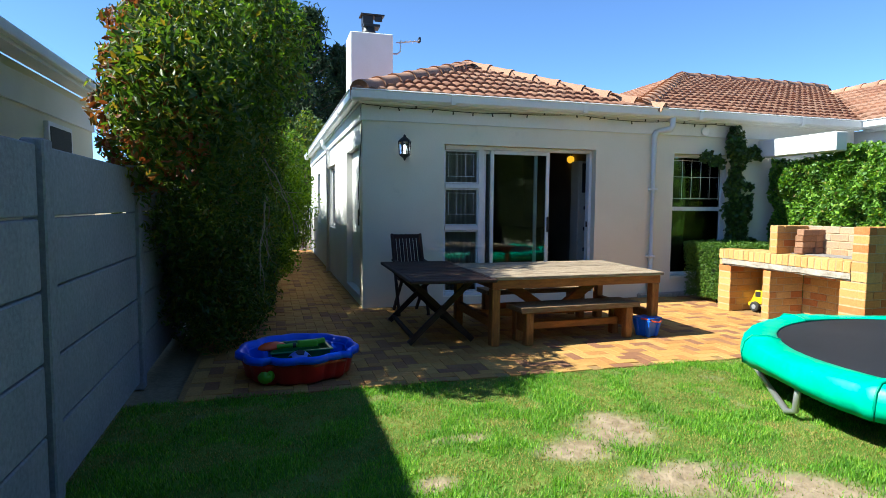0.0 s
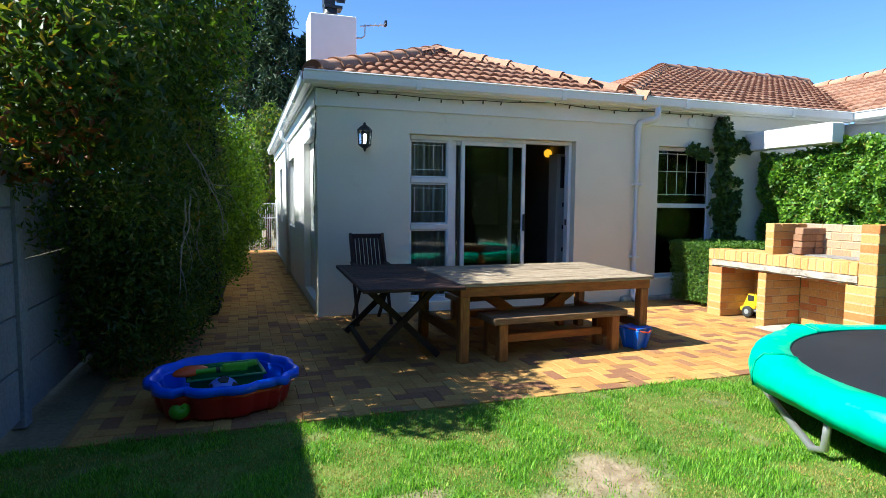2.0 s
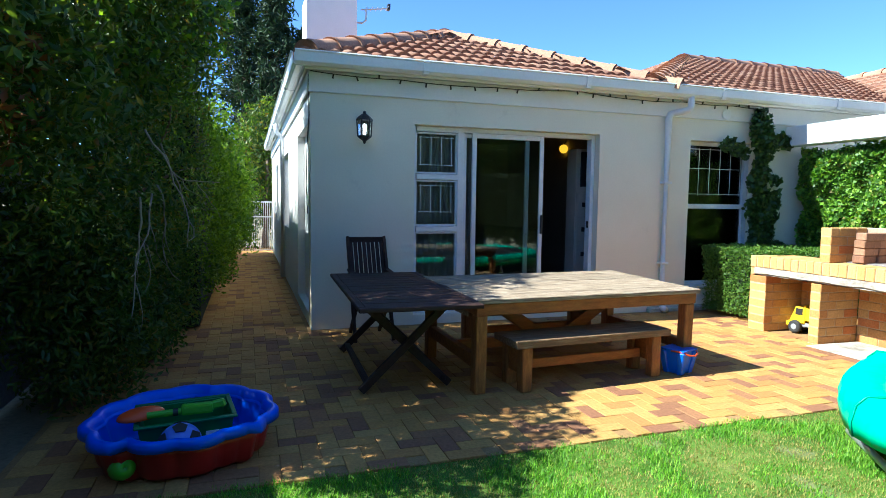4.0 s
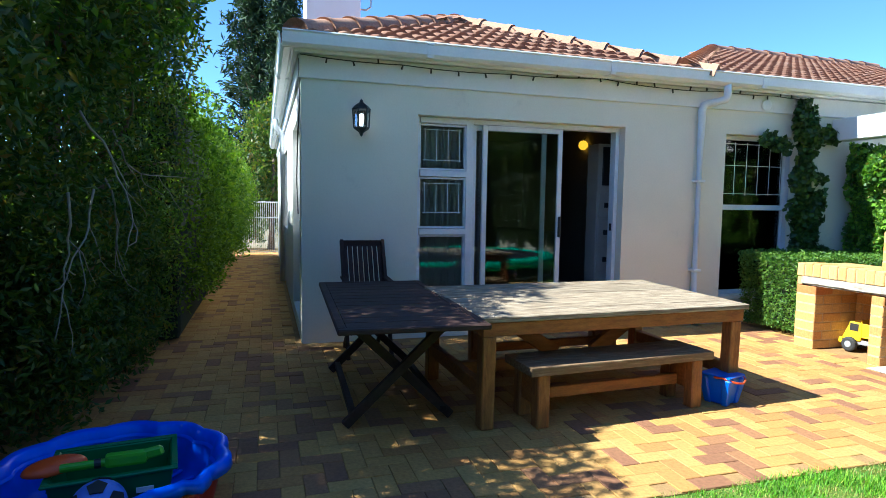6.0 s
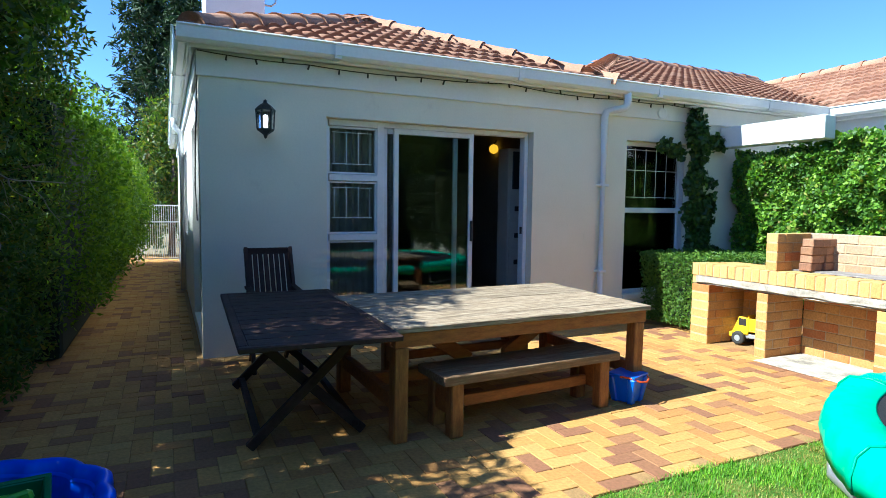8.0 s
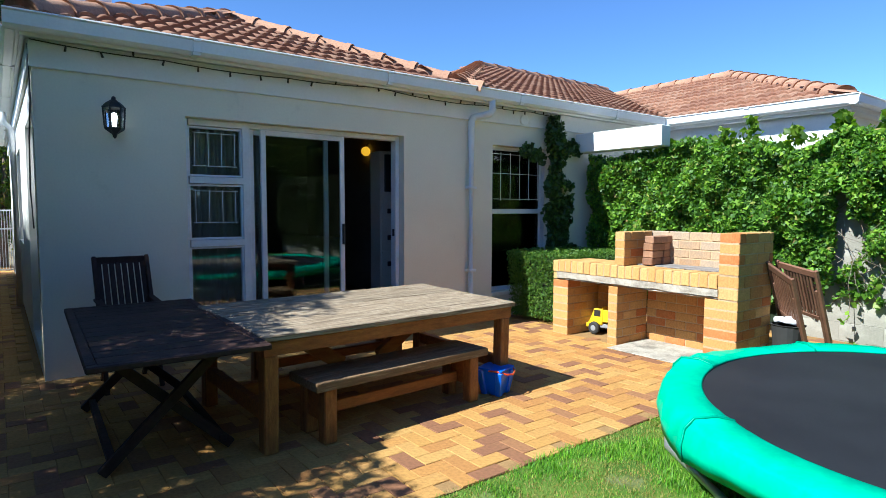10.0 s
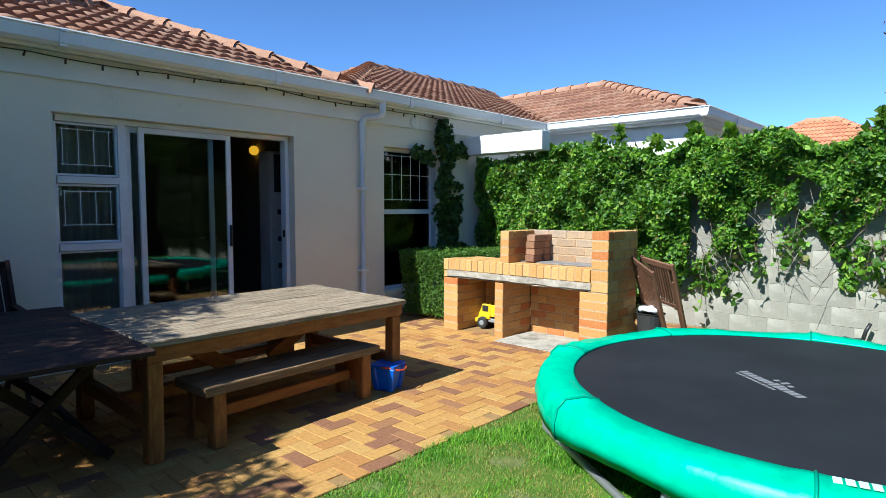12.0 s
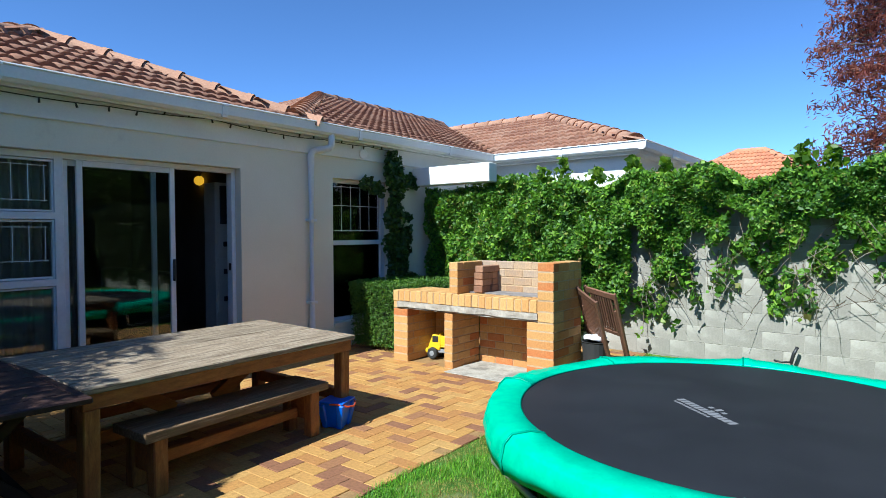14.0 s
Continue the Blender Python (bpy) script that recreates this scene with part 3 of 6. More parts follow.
ridge_run(roof, P3, (13.2, 11.2, 3.92))
part("flashing", box((6.04, 7.99, EZ - 0.01), (6.22, 8.12, EZ + 0.03), 0.008), WHITE_PAINT, roof, "white folded flashing")

# wing beyond the ivy wall
wing = part("wall_wing", box((10.36, 5.72, -0.05), (10.56, 8.5, 2.64), 0.005), WHITE_PLASTER)
tagged(wing, "white plastered wall of the house wing", "wall", kind="structure")
wing2 = part("wall_wing_end", box((10.562, 5.72, -0.05), (16.2, 5.92, 2.64), 0.005), WHITE_PLASTER)
tagged(wing2, "white plastered end wall of the house wing", "wall", kind="structure")
g3 = gutter("gutter", 2.62, "white painted metal gutter on the house wing")
g3.matrix_basis = pose(10.21, 8.05, 2.765, 0, 0, -90)
g4 = gutter("gutter", 6.0, "white painted metal gutter on the wing's end")
g4.matrix_basis = pose(10.08, 5.54, 2.765)
tagged(part("trim", box((10.215, 5.545, 2.6), (10.35, 8.05, 2.66)), WHITE_PAINT), "white soffit under the wing eaves", "soffit", kind="structure")
tagged(part("trim", box((10.355, 5.547, 2.6), (16.2, 5.715, 2.66)), WHITE_PAINT), "white soffit under the wing's end eaves", "soffit", kind="structure")
wbeam = part("garden_beam", box((8.30, 6.9, 2.14), (8.50, WALL_Y - 0.035, 2.40), 0.01), WHITE_PLASTER)
tagged(wbeam, "white plastered beam standing above the ivy wall", "beam", kind="structure")


# ---- chimney ----
chim = thing("chimney", "white plastered chimney with a bent metal cowl", "chimney", (2.31, 11.28, 0.32), kind="")
part("shaft", box((0, 0, 2.35), (0.76, 0.64, 4.08), 0.012), WHITE_PLASTER, chim)
bm = bmesh.new()
add_box(bm, (0.12, 0.1, 4.075), (0.62, 0.52, 4.10), 0.005)
part("cap", bm, BLACK, chim)
v, f = lathe([(0.27, 4.10), (0.20, 4.03), (0.12, 4.19), (0.11, 4.27)], 14, 0.37, 0.31)
data_part("hood", v, f, BLACK, chim, smooth=True)
bm = box((0.26, 0.18, 4.24), (0.56, 0.44, 4.29), 0.006)
add_box(bm, (0.25, 0.20, 4.29), (0.44, 0.42, 4.44), 0.004)
add_box(bm, (0.21, 0.17, 4.44), (0.64, 0.45, 4.465), 0.004)
add_box(bm, (0.46, 0.20, 4.34), (0.60, 0.215, 4.44), 0.003)
part("cowl", bm, BLACK, chim)
aerial = thing("tv_aerial", "small metal television aerial fixed to the chimney", "aerial", (3.07, 11.5, 4.12))
v, f = tube([(0, 0, 0), (0.12, 0, 0.0), (0.18, 0, 0.05), (0.19, 0, 0.25)], 0.014)
data_part("bracket", v, f, STEEL, aerial)
part("boom", rod((0.1, 0, 0.2), (0.55, 0, 0.27), 0.01), STEEL, aerial)
for k in range(5):
    x = 0.18 + 0.085 * k
    part("element", rod((x, -0.11, 0.213 + 0.013 * k), (x, 0.11, 0.213 + 0.013 * k), 0.006, n=6), STEEL, aerial)
part("reflector", box((0.52, -0.05, 0.24), (0.56, 0.05, 0.33), 0.004), BLACK, aerial)


# ---- sliding door, windows ----
def framed(root, name, x0, x1, z0, z1, w, depth, y, glazed=True, frame_name="frame", label=""):
    """A frame of four bars with a pane in it."""
    bm = bmesh.new()
    add_box(bm, (x0, y, z0), (x0 + w, y + depth, z1), 0.003)
    add_box(bm, (x1 - w, y, z0), (x1, y + depth, z1), 0.003)
    add_box(bm, (x0 + w, y + 0.001, z0), (x1 - w, y + depth - 0.001, z0 + w), 0.003)
    add_box(bm, (x0 + w, y + 0.001, z1 - w), (x1 - w, y + depth - 0.001, z1), 0.003)
    fr = part(frame_name, bm, ALU, root, label)
    if glazed:
        p = part("pane", box((x0 + w - 0.005, y + depth / 2 - 0.002, z0 + w - 0.005), (x1 - w + 0.005, y + depth / 2 + 0.002, z1 - w + 0.005)), GLASS, fr)
        p.visible_shadow = False
    return fr


def bars(root, x0, x1, z0, z1, nx, zs, y):
    bm = bmesh.new()
    for k in range(nx):
        x = x0 + (x1 - x0) * k / (nx - 1)
        add_rod(bm, (x, y, z0), (x, y, z1), 0.0032, n=6)
    for z in zs:
        add_rod(bm, (x0 - 0.02, y, z), (x1 + 0.02, y, z), 0.0032, n=6)
    return part("burglar_bar", bm, WHITE_PAINT, root, "thin white burglar bars")


def curtain(name, x0, x1, z0, z1, y, label, folds=9, amp=0.03):
    n = folds * 8
    verts = []
    for z in (z0, (z0 + z1) / 2, z1):
        for k in range(n + 1):
            a = 2 * math.pi * k / 8
            verts.append((x0 + (x1 - x0) * k / n, y + amp * math.sin(a) + 0.012 * math.sin(2.3 * a + z), z))
    back = [(a, b + 0.004, c) for a, b, c in verts]
    m = len(verts)
    faces = [(r * (n + 1) + k, r * (n + 1) + k + 1, (r + 1) * (n + 1) + k + 1, (r + 1) * (n + 1) + k) for r in range(2) for k in range(n)]
    faces += [tuple(m + i for i in reversed(f)) for f in faces]
    return tagged(data_part(name, verts + back, faces, CURTAIN, smooth=True), label, "curtain")


Y = WALL_Y + 0.10
door = thing("door_1", "white aluminium sliding glass door standing part open beside a fixed side window", "door", (0, Y, 0), kind="structure")
x0, x1, z0, z1 = DOOR
bm = bmesh.new()
add_box(bm, (x0 + 0.004, 0, z0 + 0.004), (x0 + 0.04, 0.1, z1 - 0.004), 0.003)
add_box(bm, (3.695, 0, z0 + 0.004), (3.765, 0.1, z1 - 0.004), 0.003)
add_box(bm, (x1 - 0.05, 0, z0 + 0.004), (x1 - 0.004, 0.1, z1 - 0.004), 0.003)
add_box(bm, (x0 + 0.05, 0.001, z1 - 0.06), (3.70, 0.099, z1 - 0.004), 0.003)
add_box(bm, (3.755, 0.001, z1 - 0.05), (x1 - 0.05, 0.099, z1 - 0.004), 0.003)
add_box(bm, (x0 + 0.05, 0.001, z0 + 0.004), (x1 - 0.05, 0.099, z0 + 0.05), 0.003)
part("outer_frame", bm, ALU, door)
for a, b in ((0.155, 1.004), (1.072, 1.582), (1.652, 2.105)):
    framed(door, "light", x0 + 0.042, 3.698, a, b, 0.018, 0.06, 0.02, frame_name="window_sash")
for z in (1.038, 1.617):
    part("transom", box((x0 + 0.05, 0.0, z - 0.03), (3.70, 0.1, z + 0.03), 0.003), ALU, door)
framed(door, "leaf", 3.77, 4.61, z0 + 0.052, z1 - 0.052, 0.05, 0.035, 0.055, frame_name="fixed_leaf")
sl = framed(door, "leaf", 3.875, 4.775, z0 + 0.052, z1 - 0.052, 0.05, 0.035, 0.008, frame_name="sliding_leaf")
part("handle", box((4.74, -0.03, 0.98), (4.762, 0.007, 1.20), 0.005), BLACK, sl, "black pull handle")
part("latch", box((x1 - 0.058, 0.02, 1.05), (x1 - 0.051, 0.06, 1.13), 0.002), BLACK, door, "black latch plate")
part("window_sill", box((x0 - 0.0, -0.1 + 0.002, z0 - 0.07), (x1, 0.12, z0 + 0.002), 0.004), PLASTER, door)
bars(door, 3.27, 3.63, 1.22, 1.53, 4, (1.23, 1.52), 0.030)
bars(door, 3.27, 3.63, 1.74, 2.06, 4, (1.75, 2.05), 0.030)
curtain("curtain", 3.2, 3.80, 0.12, 2.3, WALL_Y + 0.28, "grey curtain hanging behind the side window", 8)
curtain("curtain", 3.84, 3.98, 0.12, 2.3, WALL_Y + 0.33, "narrow gathered grey curtain inside the door", 3, 0.04)

win = thing("window_1", "white aluminium two-part window with burglar bars", "window", (0, Y, 0), kind="structure")
x0, x1, z0, z1 = WIN
bm = bmesh.new()
add_box(bm, (x0 + 0.004, 0, z0 + 0.004), (x0 + 0.05, 0.08, z1 - 0.004), 0.003)
add_box(bm, (x1 - 0.08, 0, z0 + 0.004), (x1 - 0.004, 0.08, z1 - 0.004), 0.003)
add_box(bm, (x0 + 0.05, 0.001, z1 - 0.05), (x1 - 0.08, 0.079, z1 - 0.004), 0.003)
add_box(bm, (x0 + 0.05, 0.001, z0 + 0.004), (x1 - 0.08, 0.079, z0 + 0.05), 0.003)
add_box(bm, (x0 + 0.05, -0.006, 1.30), (x1 - 0.08, 0.079, 1.36), 0.003)
part("window_frame", bm, ALU, win)
for a, b in ((z0 + 0.05, 1.30), (1.36, z1 - 0.05)):
    p = part("pane", box((x0 + 0.05, 0.038, a), (x1 - 0.08, 0.042, b)), GLASS, win)
    p.visible_shadow = False
bars(win, x0 + 0.08, x1 - 0.12, 1.47, 2.09, 6, (1.49, 1.82, 2.07), 0.020)
part("window_sill", box((x0, -0.12, z0 - 0.05), (x1, 0.08, z0 + 0.002), 0.004), PLASTER, win)
curtain("curtain", 7.42, 7.76, 0.094, 2.3, WALL_Y + 0.24, "pale blue-grey curtain drawn aside in the window", 5)

# openings of the side wall
sd = thing("door_2", "closed glazed side door in the passage wall", "door", (WALL_X + 0.09, 0, 0), kind="structure")
part("leaf", box((0, 8.555, 0.125), (0.045, 9.945, 2.145), 0.004), WHITE_PAINT, sd)
part("door_handle", box((-0.04, 9.05, 1.05), (-0.003, 9.08, 1.28), 0.006), BLACK, sd, "black handle")
for y0 in (11.7, 15.1):
    w = thing("window_2" if y0 < 12 else "window_3", "small white framed window in the side wall", "window", (WALL_X + 0.09, 0, 0), kind="structure")
    y1 = y0 + (1.4 if y0 < 12 else 0.8)
    bm = bmesh.new()
    add_box(bm, (0, y0 + 0.004, 0.904), (0.05, y0 + 0.05, 2.096), 0.003)
    add_box(bm, (0, y1 - 0.05, 0.904), (0.05, y1 - 0.004, 2.096), 0.003)
    add_box(bm, (0.001, y0 + 0.05, 2.05), (0.049, y1 - 0.05, 2.096), 0.003)
    add_box(bm, (0.001, y0 + 0.05, 0.904), (0.049, y1 - 0.05, 0.95), 0.003)
    part("window_frame", bm, ALU, w)
    part("pane", box((0.02, y0 + 0.05, 0.95), (0.024, y1 - 0.05, 2.05)), GLASS, w)

# things in the room
cab = thing("drawer_cabinet", "tall pale cabinet with dark square handles inside the room", "cabinet", (5.60, WALL_Y + 0.75, 0.09))
part("body", box((0, 0, 0), (0.62, 0.24, 1.98), 0.008), CABINET, cab)
for k in range(3):
    d = part("drawer", box((0.02, -0.018, 0.43 + 0.33 * k), (0.60, -0.001, 0.74 + 0.33 * k), 0.005), CABINET, cab)
    part("handle", box((0.09, -0.035, 0.55 + 0.33 * k), (0.18, -0.019, 0.61 + 0.33 * k), 0.004), BLACK, d, "dark square handle")
part("side_panel", box((0.06, -0.03, 1.48), (0.20, -0.001, 1.94), 0.004), BLACK, cab, "dark hanging panel")
pic = thing("picture_frame", "dark framed picture on the room's partition wall", "picture", (6.415, 9.3, 1.35))
part("frame", box((-0.03, 0, 0), (-0.002, 0.5, 0.62), 0.004), DARK_WOOD, pic)
part("print", box((-0.034, 0.05, 0.05), (-0.031, 0.45, 0.57)), MAT, pic)
lampi = thing("wall_lamp", "round yellow glowing lamp on the room's wall", "lamp", (6.37, 10.72, 2.235))
v, f = lathe([(0.001, -0.072), (0.036, -0.063), (0.065, -0.032), (0.072, 0.0), (0.065, 0.032), (0.036, 0.063), (0.001, 0.072)], 18, 0, 0)
data_part("globe", v, f, plain("amber_glow", (1.0, 0.50, 0.02), 0.5, emit=0.42), lampi, "glowing amber glass globe", smooth=True)
part("arm", rod((0.0, 0, 0.06), (0.045, 0, 0.13), 0.012), BLACK, lampi)
sofa = thing("sofa", "dark sofa standing in the dim room", "sofa", (5.0, 10.4, 0.09))
part("seat", box((0, 0, 0.0), (0.85, 1.9, 0.42), 0.05, seg=3), RUBBER, sofa)
part("backrest", box((0.62, 0, 0.43), (0.85, 1.9, 0.85), 0.06, seg=3), RUBBER, sofa)

# ---- wall lantern ----
def lantern(at, label):
    r = thing("wall_lantern", label, "lantern", at)
    hexa = [(0.075 * math.cos(math.pi / 3 * k), 0.075 * math.sin(math.pi / 3 * k)) for k in range(6)]
    cy = -0.11
    part("backplate", box((-0.035, -0.018, -0.10), (0.035, -0.002, 0.12), 0.006), BLACK, r)
    part("arm", box((-0.012, cy, 0.085), (0.012, -0.016, 0.105), 0.003), BLACK, r)
    v, f = lathe([(0.001, 0.175), (0.014, 0.165), (0.018, 0.145), (0.06, 0.115), (0.088, 0.085), (0.088, 0.075), (0.001, 0.075)], 6, 0, cy)
    data_part("roof", v, f, BLACK, r)
    v, f = lathe([(0.001, -0.165), (0.012, -0.155), (0.02, -0.13), (0.07, -0.095), (0.075, -0.08), (0.001, -0.08)], 6, 0, cy)
    data_part("base", v, f, BLACK, r)
    for x, y in hexa:
        part("bar", rod((x * 0.92, cy + y * 0.92, -0.085), (x * 1.05, cy + y * 1.05, 0.08), 0.007, n=6), BLACK, r)
    v, f = lathe([(0.062, -0.08), (0.070, 0.076)], 6, 0, cy)
    g = data_part("pane", v, f, CLEAR, r)
    g.visible_shadow = False
    v, f = lathe([(0.001, 0.045), (0.02, 0.035), (0.026, 0.01), (0.02, -0.03), (0.016, -0.075)], 12, 0, cy)
    data_part("bulb", v, f, plain("white_bulb", (0.95, 0.95, 0.92), 0.3, emit=0.9), r, "white lit bulb", smooth=True)
    return r


lantern((2.60, WALL_Y, 2.085), "black hexagonal wall lantern beside the sliding door")
lantern((9.55, WALL_Y, 2.05), "black hexagonal wall lantern near the ivy")

# ---- downpipes, vent, string lights ----
dp = thing("downpipe", "white painted downpipe with an offset at the eaves", "pipe", (0, 0, 0))
v, f = tube([(6.560, 8.04, 2.66), (6.560, 8.04, 2.53), (6.545, 8.06, 2.495), (6.500, 8.10, 2.48), (6.465, 8.20, 2.47), (6.410, 8.215, 2.45), (6.390, 8.22, 2.40), (6.390, 8.22, 0.12), (6.390, 8.19, 0.06), (6.390, 8.13, 0.03)], 0.042, 12)
data_part("pipe", v, f, WHITE_PAINT, dp, smooth=True)
for z in (0.6, 1.6):
    part("clip", box((6.34, 8.17, z), (6.44, WALL_Y - 0.002, z + 0.03), 0.004), WHITE_PAINT, dp)
dp2 = thing("downpipe", "white painted downpipe on the side wall", "pipe", (0, 0, 0))
v, f = tube([(1.92, 12.6, 2.62), (1.93, 12.6, 2.5), (2.02, 12.6, 2.4), (2.02, 12.6, 0.02)], 0.04, 10)
data_part("pipe", v, f, WHITE_PAINT, dp2, smooth=True)
v, f = lathe([(0.001, 0.0), (0.07, 0.0), (0.075, 0.012), (0.06, 0.02), (0.02, 0.022), (0.001, 0.022)], 20)
vent = data_part("wall_vent", v, f, WHITE_PAINT, smooth=False)
vent.matrix_basis = pose(7.29, WALL_Y - 0.03, 2.51, 90, 0, 0)
tagged(vent, "round white vent cover on the plaster band", "vent")
cord = thing("string_lights", "dark string of small party lights sagging under the gutter", "string lights", (0, 0, 0))
HOOKS = [(2.06, 2.63), (3.0, 2.61), (4.1, 2.61), (5.1, 2.65), (6.0, 2.60), (6.6, 2.62), (7.4, 2.62), (8.05, 2.61)]
pts = []
for (xa, za), (xb, zb) in zip(HOOKS, HOOKS[1:]):
    for k in range(8):
        t = k / 8
        pts.append((xa + (xb - xa) * t, WALL_Y - 0.045, za + (zb - za) * t - 0.015 * 4 * t * (1 - t) * (xb - xa)))
v, f = tube(pts, 0.005, 5)
data_part("cable", v, f, BLACK, cord)
bm0 = rod((0, 0, 0), (0, 0, -0.045), 0.007, 0.010, 6)
bulb_ob = part("bulb", bm0, BLACK, cord)
acc, last = 0.0, Vector(pts[0])
first = True
for p in pts[1:]:
    p = Vector(p)
    acc += (p - last).length
    last = p
    if acc > 0.16:
        acc = 0.0
        ob = bulb_ob if first else link("bulb", bulb_ob.data, None, cord)
        first = False
        ob.matrix_basis = pose(p.x, p.y, p.z, 0, 0, 0) @ pose(0, 0, 0, random.choice((0, 0, 180)), random.uniform(-20, 20), 0)
v, f = tube([(2.05, WALL_Y - 0.012, 2.6), (2.055, WALL_Y - 0.012, 2.2), (2.04, WALL_Y + 0.05, 1.9), (2.035, WALL_Y + 0.12, 1.5), (2.045, WALL_Y + 0.08, 1.2)], 0.006, 5)
data_part("cable_end", v, f, BLACK, cord)

# ---- gate at the end of the passage ----
gate = thing("metal_gate", "white painted steel bar gate closing the side passage", "gate", (1.22, 17.9, 0))
bm = bmesh.new()
for z in (0.06, 0.91, 1.29):
    add_box(bm, (0, -0.015, z - 0.015), (0.86, 0.015, z + 0.015), 0.002)
for x in (0, 0.85):
    add_box(bm, (x - 0.02, -0.02, 0.0), (x + 0.02, 0.02, 1.31), 0.002)
part("gate_frame", bm, WHITE_PAINT, gate)
for k in range(1, 18):
    part("bar", rod((0.85 * k / 18, 0, 0.07), (0.85 * k / 18, 0, 1.28), 0.006, n=6), WHITE_PAINT, gate)
part("post", box((-0.10, -0.04, -0.01), (-0.03, 0.04, 1.35), 0.004), WHITE_PAINT, gate)

# ---- neighbour's house ----
nb = thing("neighbour_house", "cream plastered neighbouring house behind the grey wall", "house", (0, 0, 0.12))
part("wall", box((-5.0, 0.5, -0.20), (-1.45, 10.0, 2.60), 0.005), PLASTER, nb)
part("band", box((-1.449, 0.5, 2.2), (-1.42, 10.0, 2.5), 0.004), WHITE_PLASTER, nb)
part("eave", box((-1.445, 0.5, 2.61), (-1.24, 10.1, 2.65)), WHITE_PAINT, nb)
part("gutter", box((-1.30, 0.5, 2.65), (-1.18, 10.1, 2.76), 0.02, seg=2), WHITE_PAINT, nb)
data_part("roof", [(-1.28, 0.5, 2.75), (-1.28, 10.1, 2.75), (-3.6, 7.8, 3.72), (-3.6, 0.5, 3.72)], [(0, 1, 2, 3)], ROOF_FAR, nb)
w = part("window", box((-1.452, 8.15, 1.2), (-1.40, 8.95, 2.12), 0.003), ALU, nb)
part("pane", box((-1.405, 8.2, 1.25), (-1.395, 8.9, 2.07)), MAT, w)
part("air_brick", box((-1.448, 8.45, 2.26), (-1.435, 8.6, 2.38), 0.003), CONCRETE, nb)

# far house with an orange roof
far = thing("far_house", "distant house with an orange tiled hip roof", "house", (0, 1.6, -0.25))
part("wall", box((23.2, 2.0, 0.18), (29.2, 8.6, 2.7), 0.01), WHITE_PLASTER, far)
H0, H1, HP, HQ = (22.8, 9.0, 2.75), (22.8, 1.6, 2.75), (26.2, 5.8, 4.72), (26.2, 4.9, 4.72)
roof_plane(far, [H0, H1, HQ, HP], (0, -1, 0), False, ROOF_ORANGE, ROOF_ORANGE)
roof_plane(far, [(29.6, 9.0, 2.75), H0, HP], (-1, 0, 0), False, ROOF_ORANGE, ROOF_ORANGE)
ridge_run(far, H0, HP, ROOF_ORANGE)
ridge_run(far, HP, HQ, ROOF_ORANGE)
ridge_run(far, H1, HQ, ROOF_ORANGE)
roof_plane(far, [H1, (29.6, 1.6, 2.75), HQ], (1, 0, 0), False, ROOF_ORANGE, ROOF_ORANGE)
part("gutter", box((22.7, 1.6, 2.66), (22.8, 9.0, 2.76), 0.02), WHITE_PAINT, far)


# ---- braai (built-in barbecue) ----
def brick_course(root, name, x0, x1, y0, y1, z0, h, material, mesh_cache, off, joint=0.008, unit=0.222):
    """One course of stretchers round a solid run whose longer side is y or x."""
    along_y = (y1 - y0) >= (x1 - x0)
    a, b = (y0, y1) if along_y else (x0, x1)
    cuts, p = [a], a + (unit / 2 if off else unit)
    while p < b - 0.06:
        cuts.append(p)
        p += unit
    cuts.append(b)
    for c, d in zip(cuts, cuts[1:]):
        w = (d - c - joint, (x1 - x0) if along_y else (y1 - y0), h - joint)
        key = (name, round(w[0], 3), round(w[1], 3), round(w[2], 3), along_y)
        if key not in mesh_cache:
            lo = (0, 0, 0)
            hi = (w[1], w[0], w[2]) if along_y else (w[0], w[1], w[2])
            mesh_cache[key] = part(name, box(lo, hi, 0.005), material, root)
            ob = mesh_cache[key]
        else:
            ob = link(name, mesh_cache[key].data, None, root)
        j = random.uniform(-0.002, 0.002)
        ob.location = (x0 + j, c + joint / 2, z0) if along_y else (c + joint / 2, y0 + j, z0)


def brick_wall(root, x0, x1, y0, y1, z0, z1, courses, cache, material=BRICK, name="brick"):
    h = (z1 - z0) / courses
    for k in range(courses):
        brick_course(root, name, x0, x1, y0, y1, z0 + k * h, h, material, cache, k % 2)
    core = box((x0 + 0.005, y0 + 0.005, z0), (x1 - 0.005, y1 - 0.005, z1 - 0.018))
    part("mortar_core", core, MORTAR, root)


braai = thing("braai", "open yellow face-brick barbecue with concrete slab and two wood bays", "barbecue", (0, 0, 0))
BX, BB = 6.70, 7.32
cache = {}
brick_wall(braai, BX, BB, 6.955, 7.165, 0.0, 0.60, 7, cache)
brick_wall(braai, BX, BB - 0.1, 6.32, 6.43, 0.0, 0.60, 7, cache)
brick_wall(braai, BX, BB, 5.13, 5.42, 0.0, 0.60, 7, cache)
brick_wall(braai, BB - 0.115, BB, 5.43, 6.315, 0.0, 0.60, 7, cache)
brick_wall(braai, BB - 0.115, BB, 6.435, 6.95, 0.0, 0.60, 7, cache)
slab = bmesh.new()
add_box(slab, (BX - 0.012, 5.296, 0.602), (BB, 7.104, 0.68))
bmesh.ops.subdivide_edges(slab, edges=slab.edges[:], cuts=40, use_grid_fill=True)
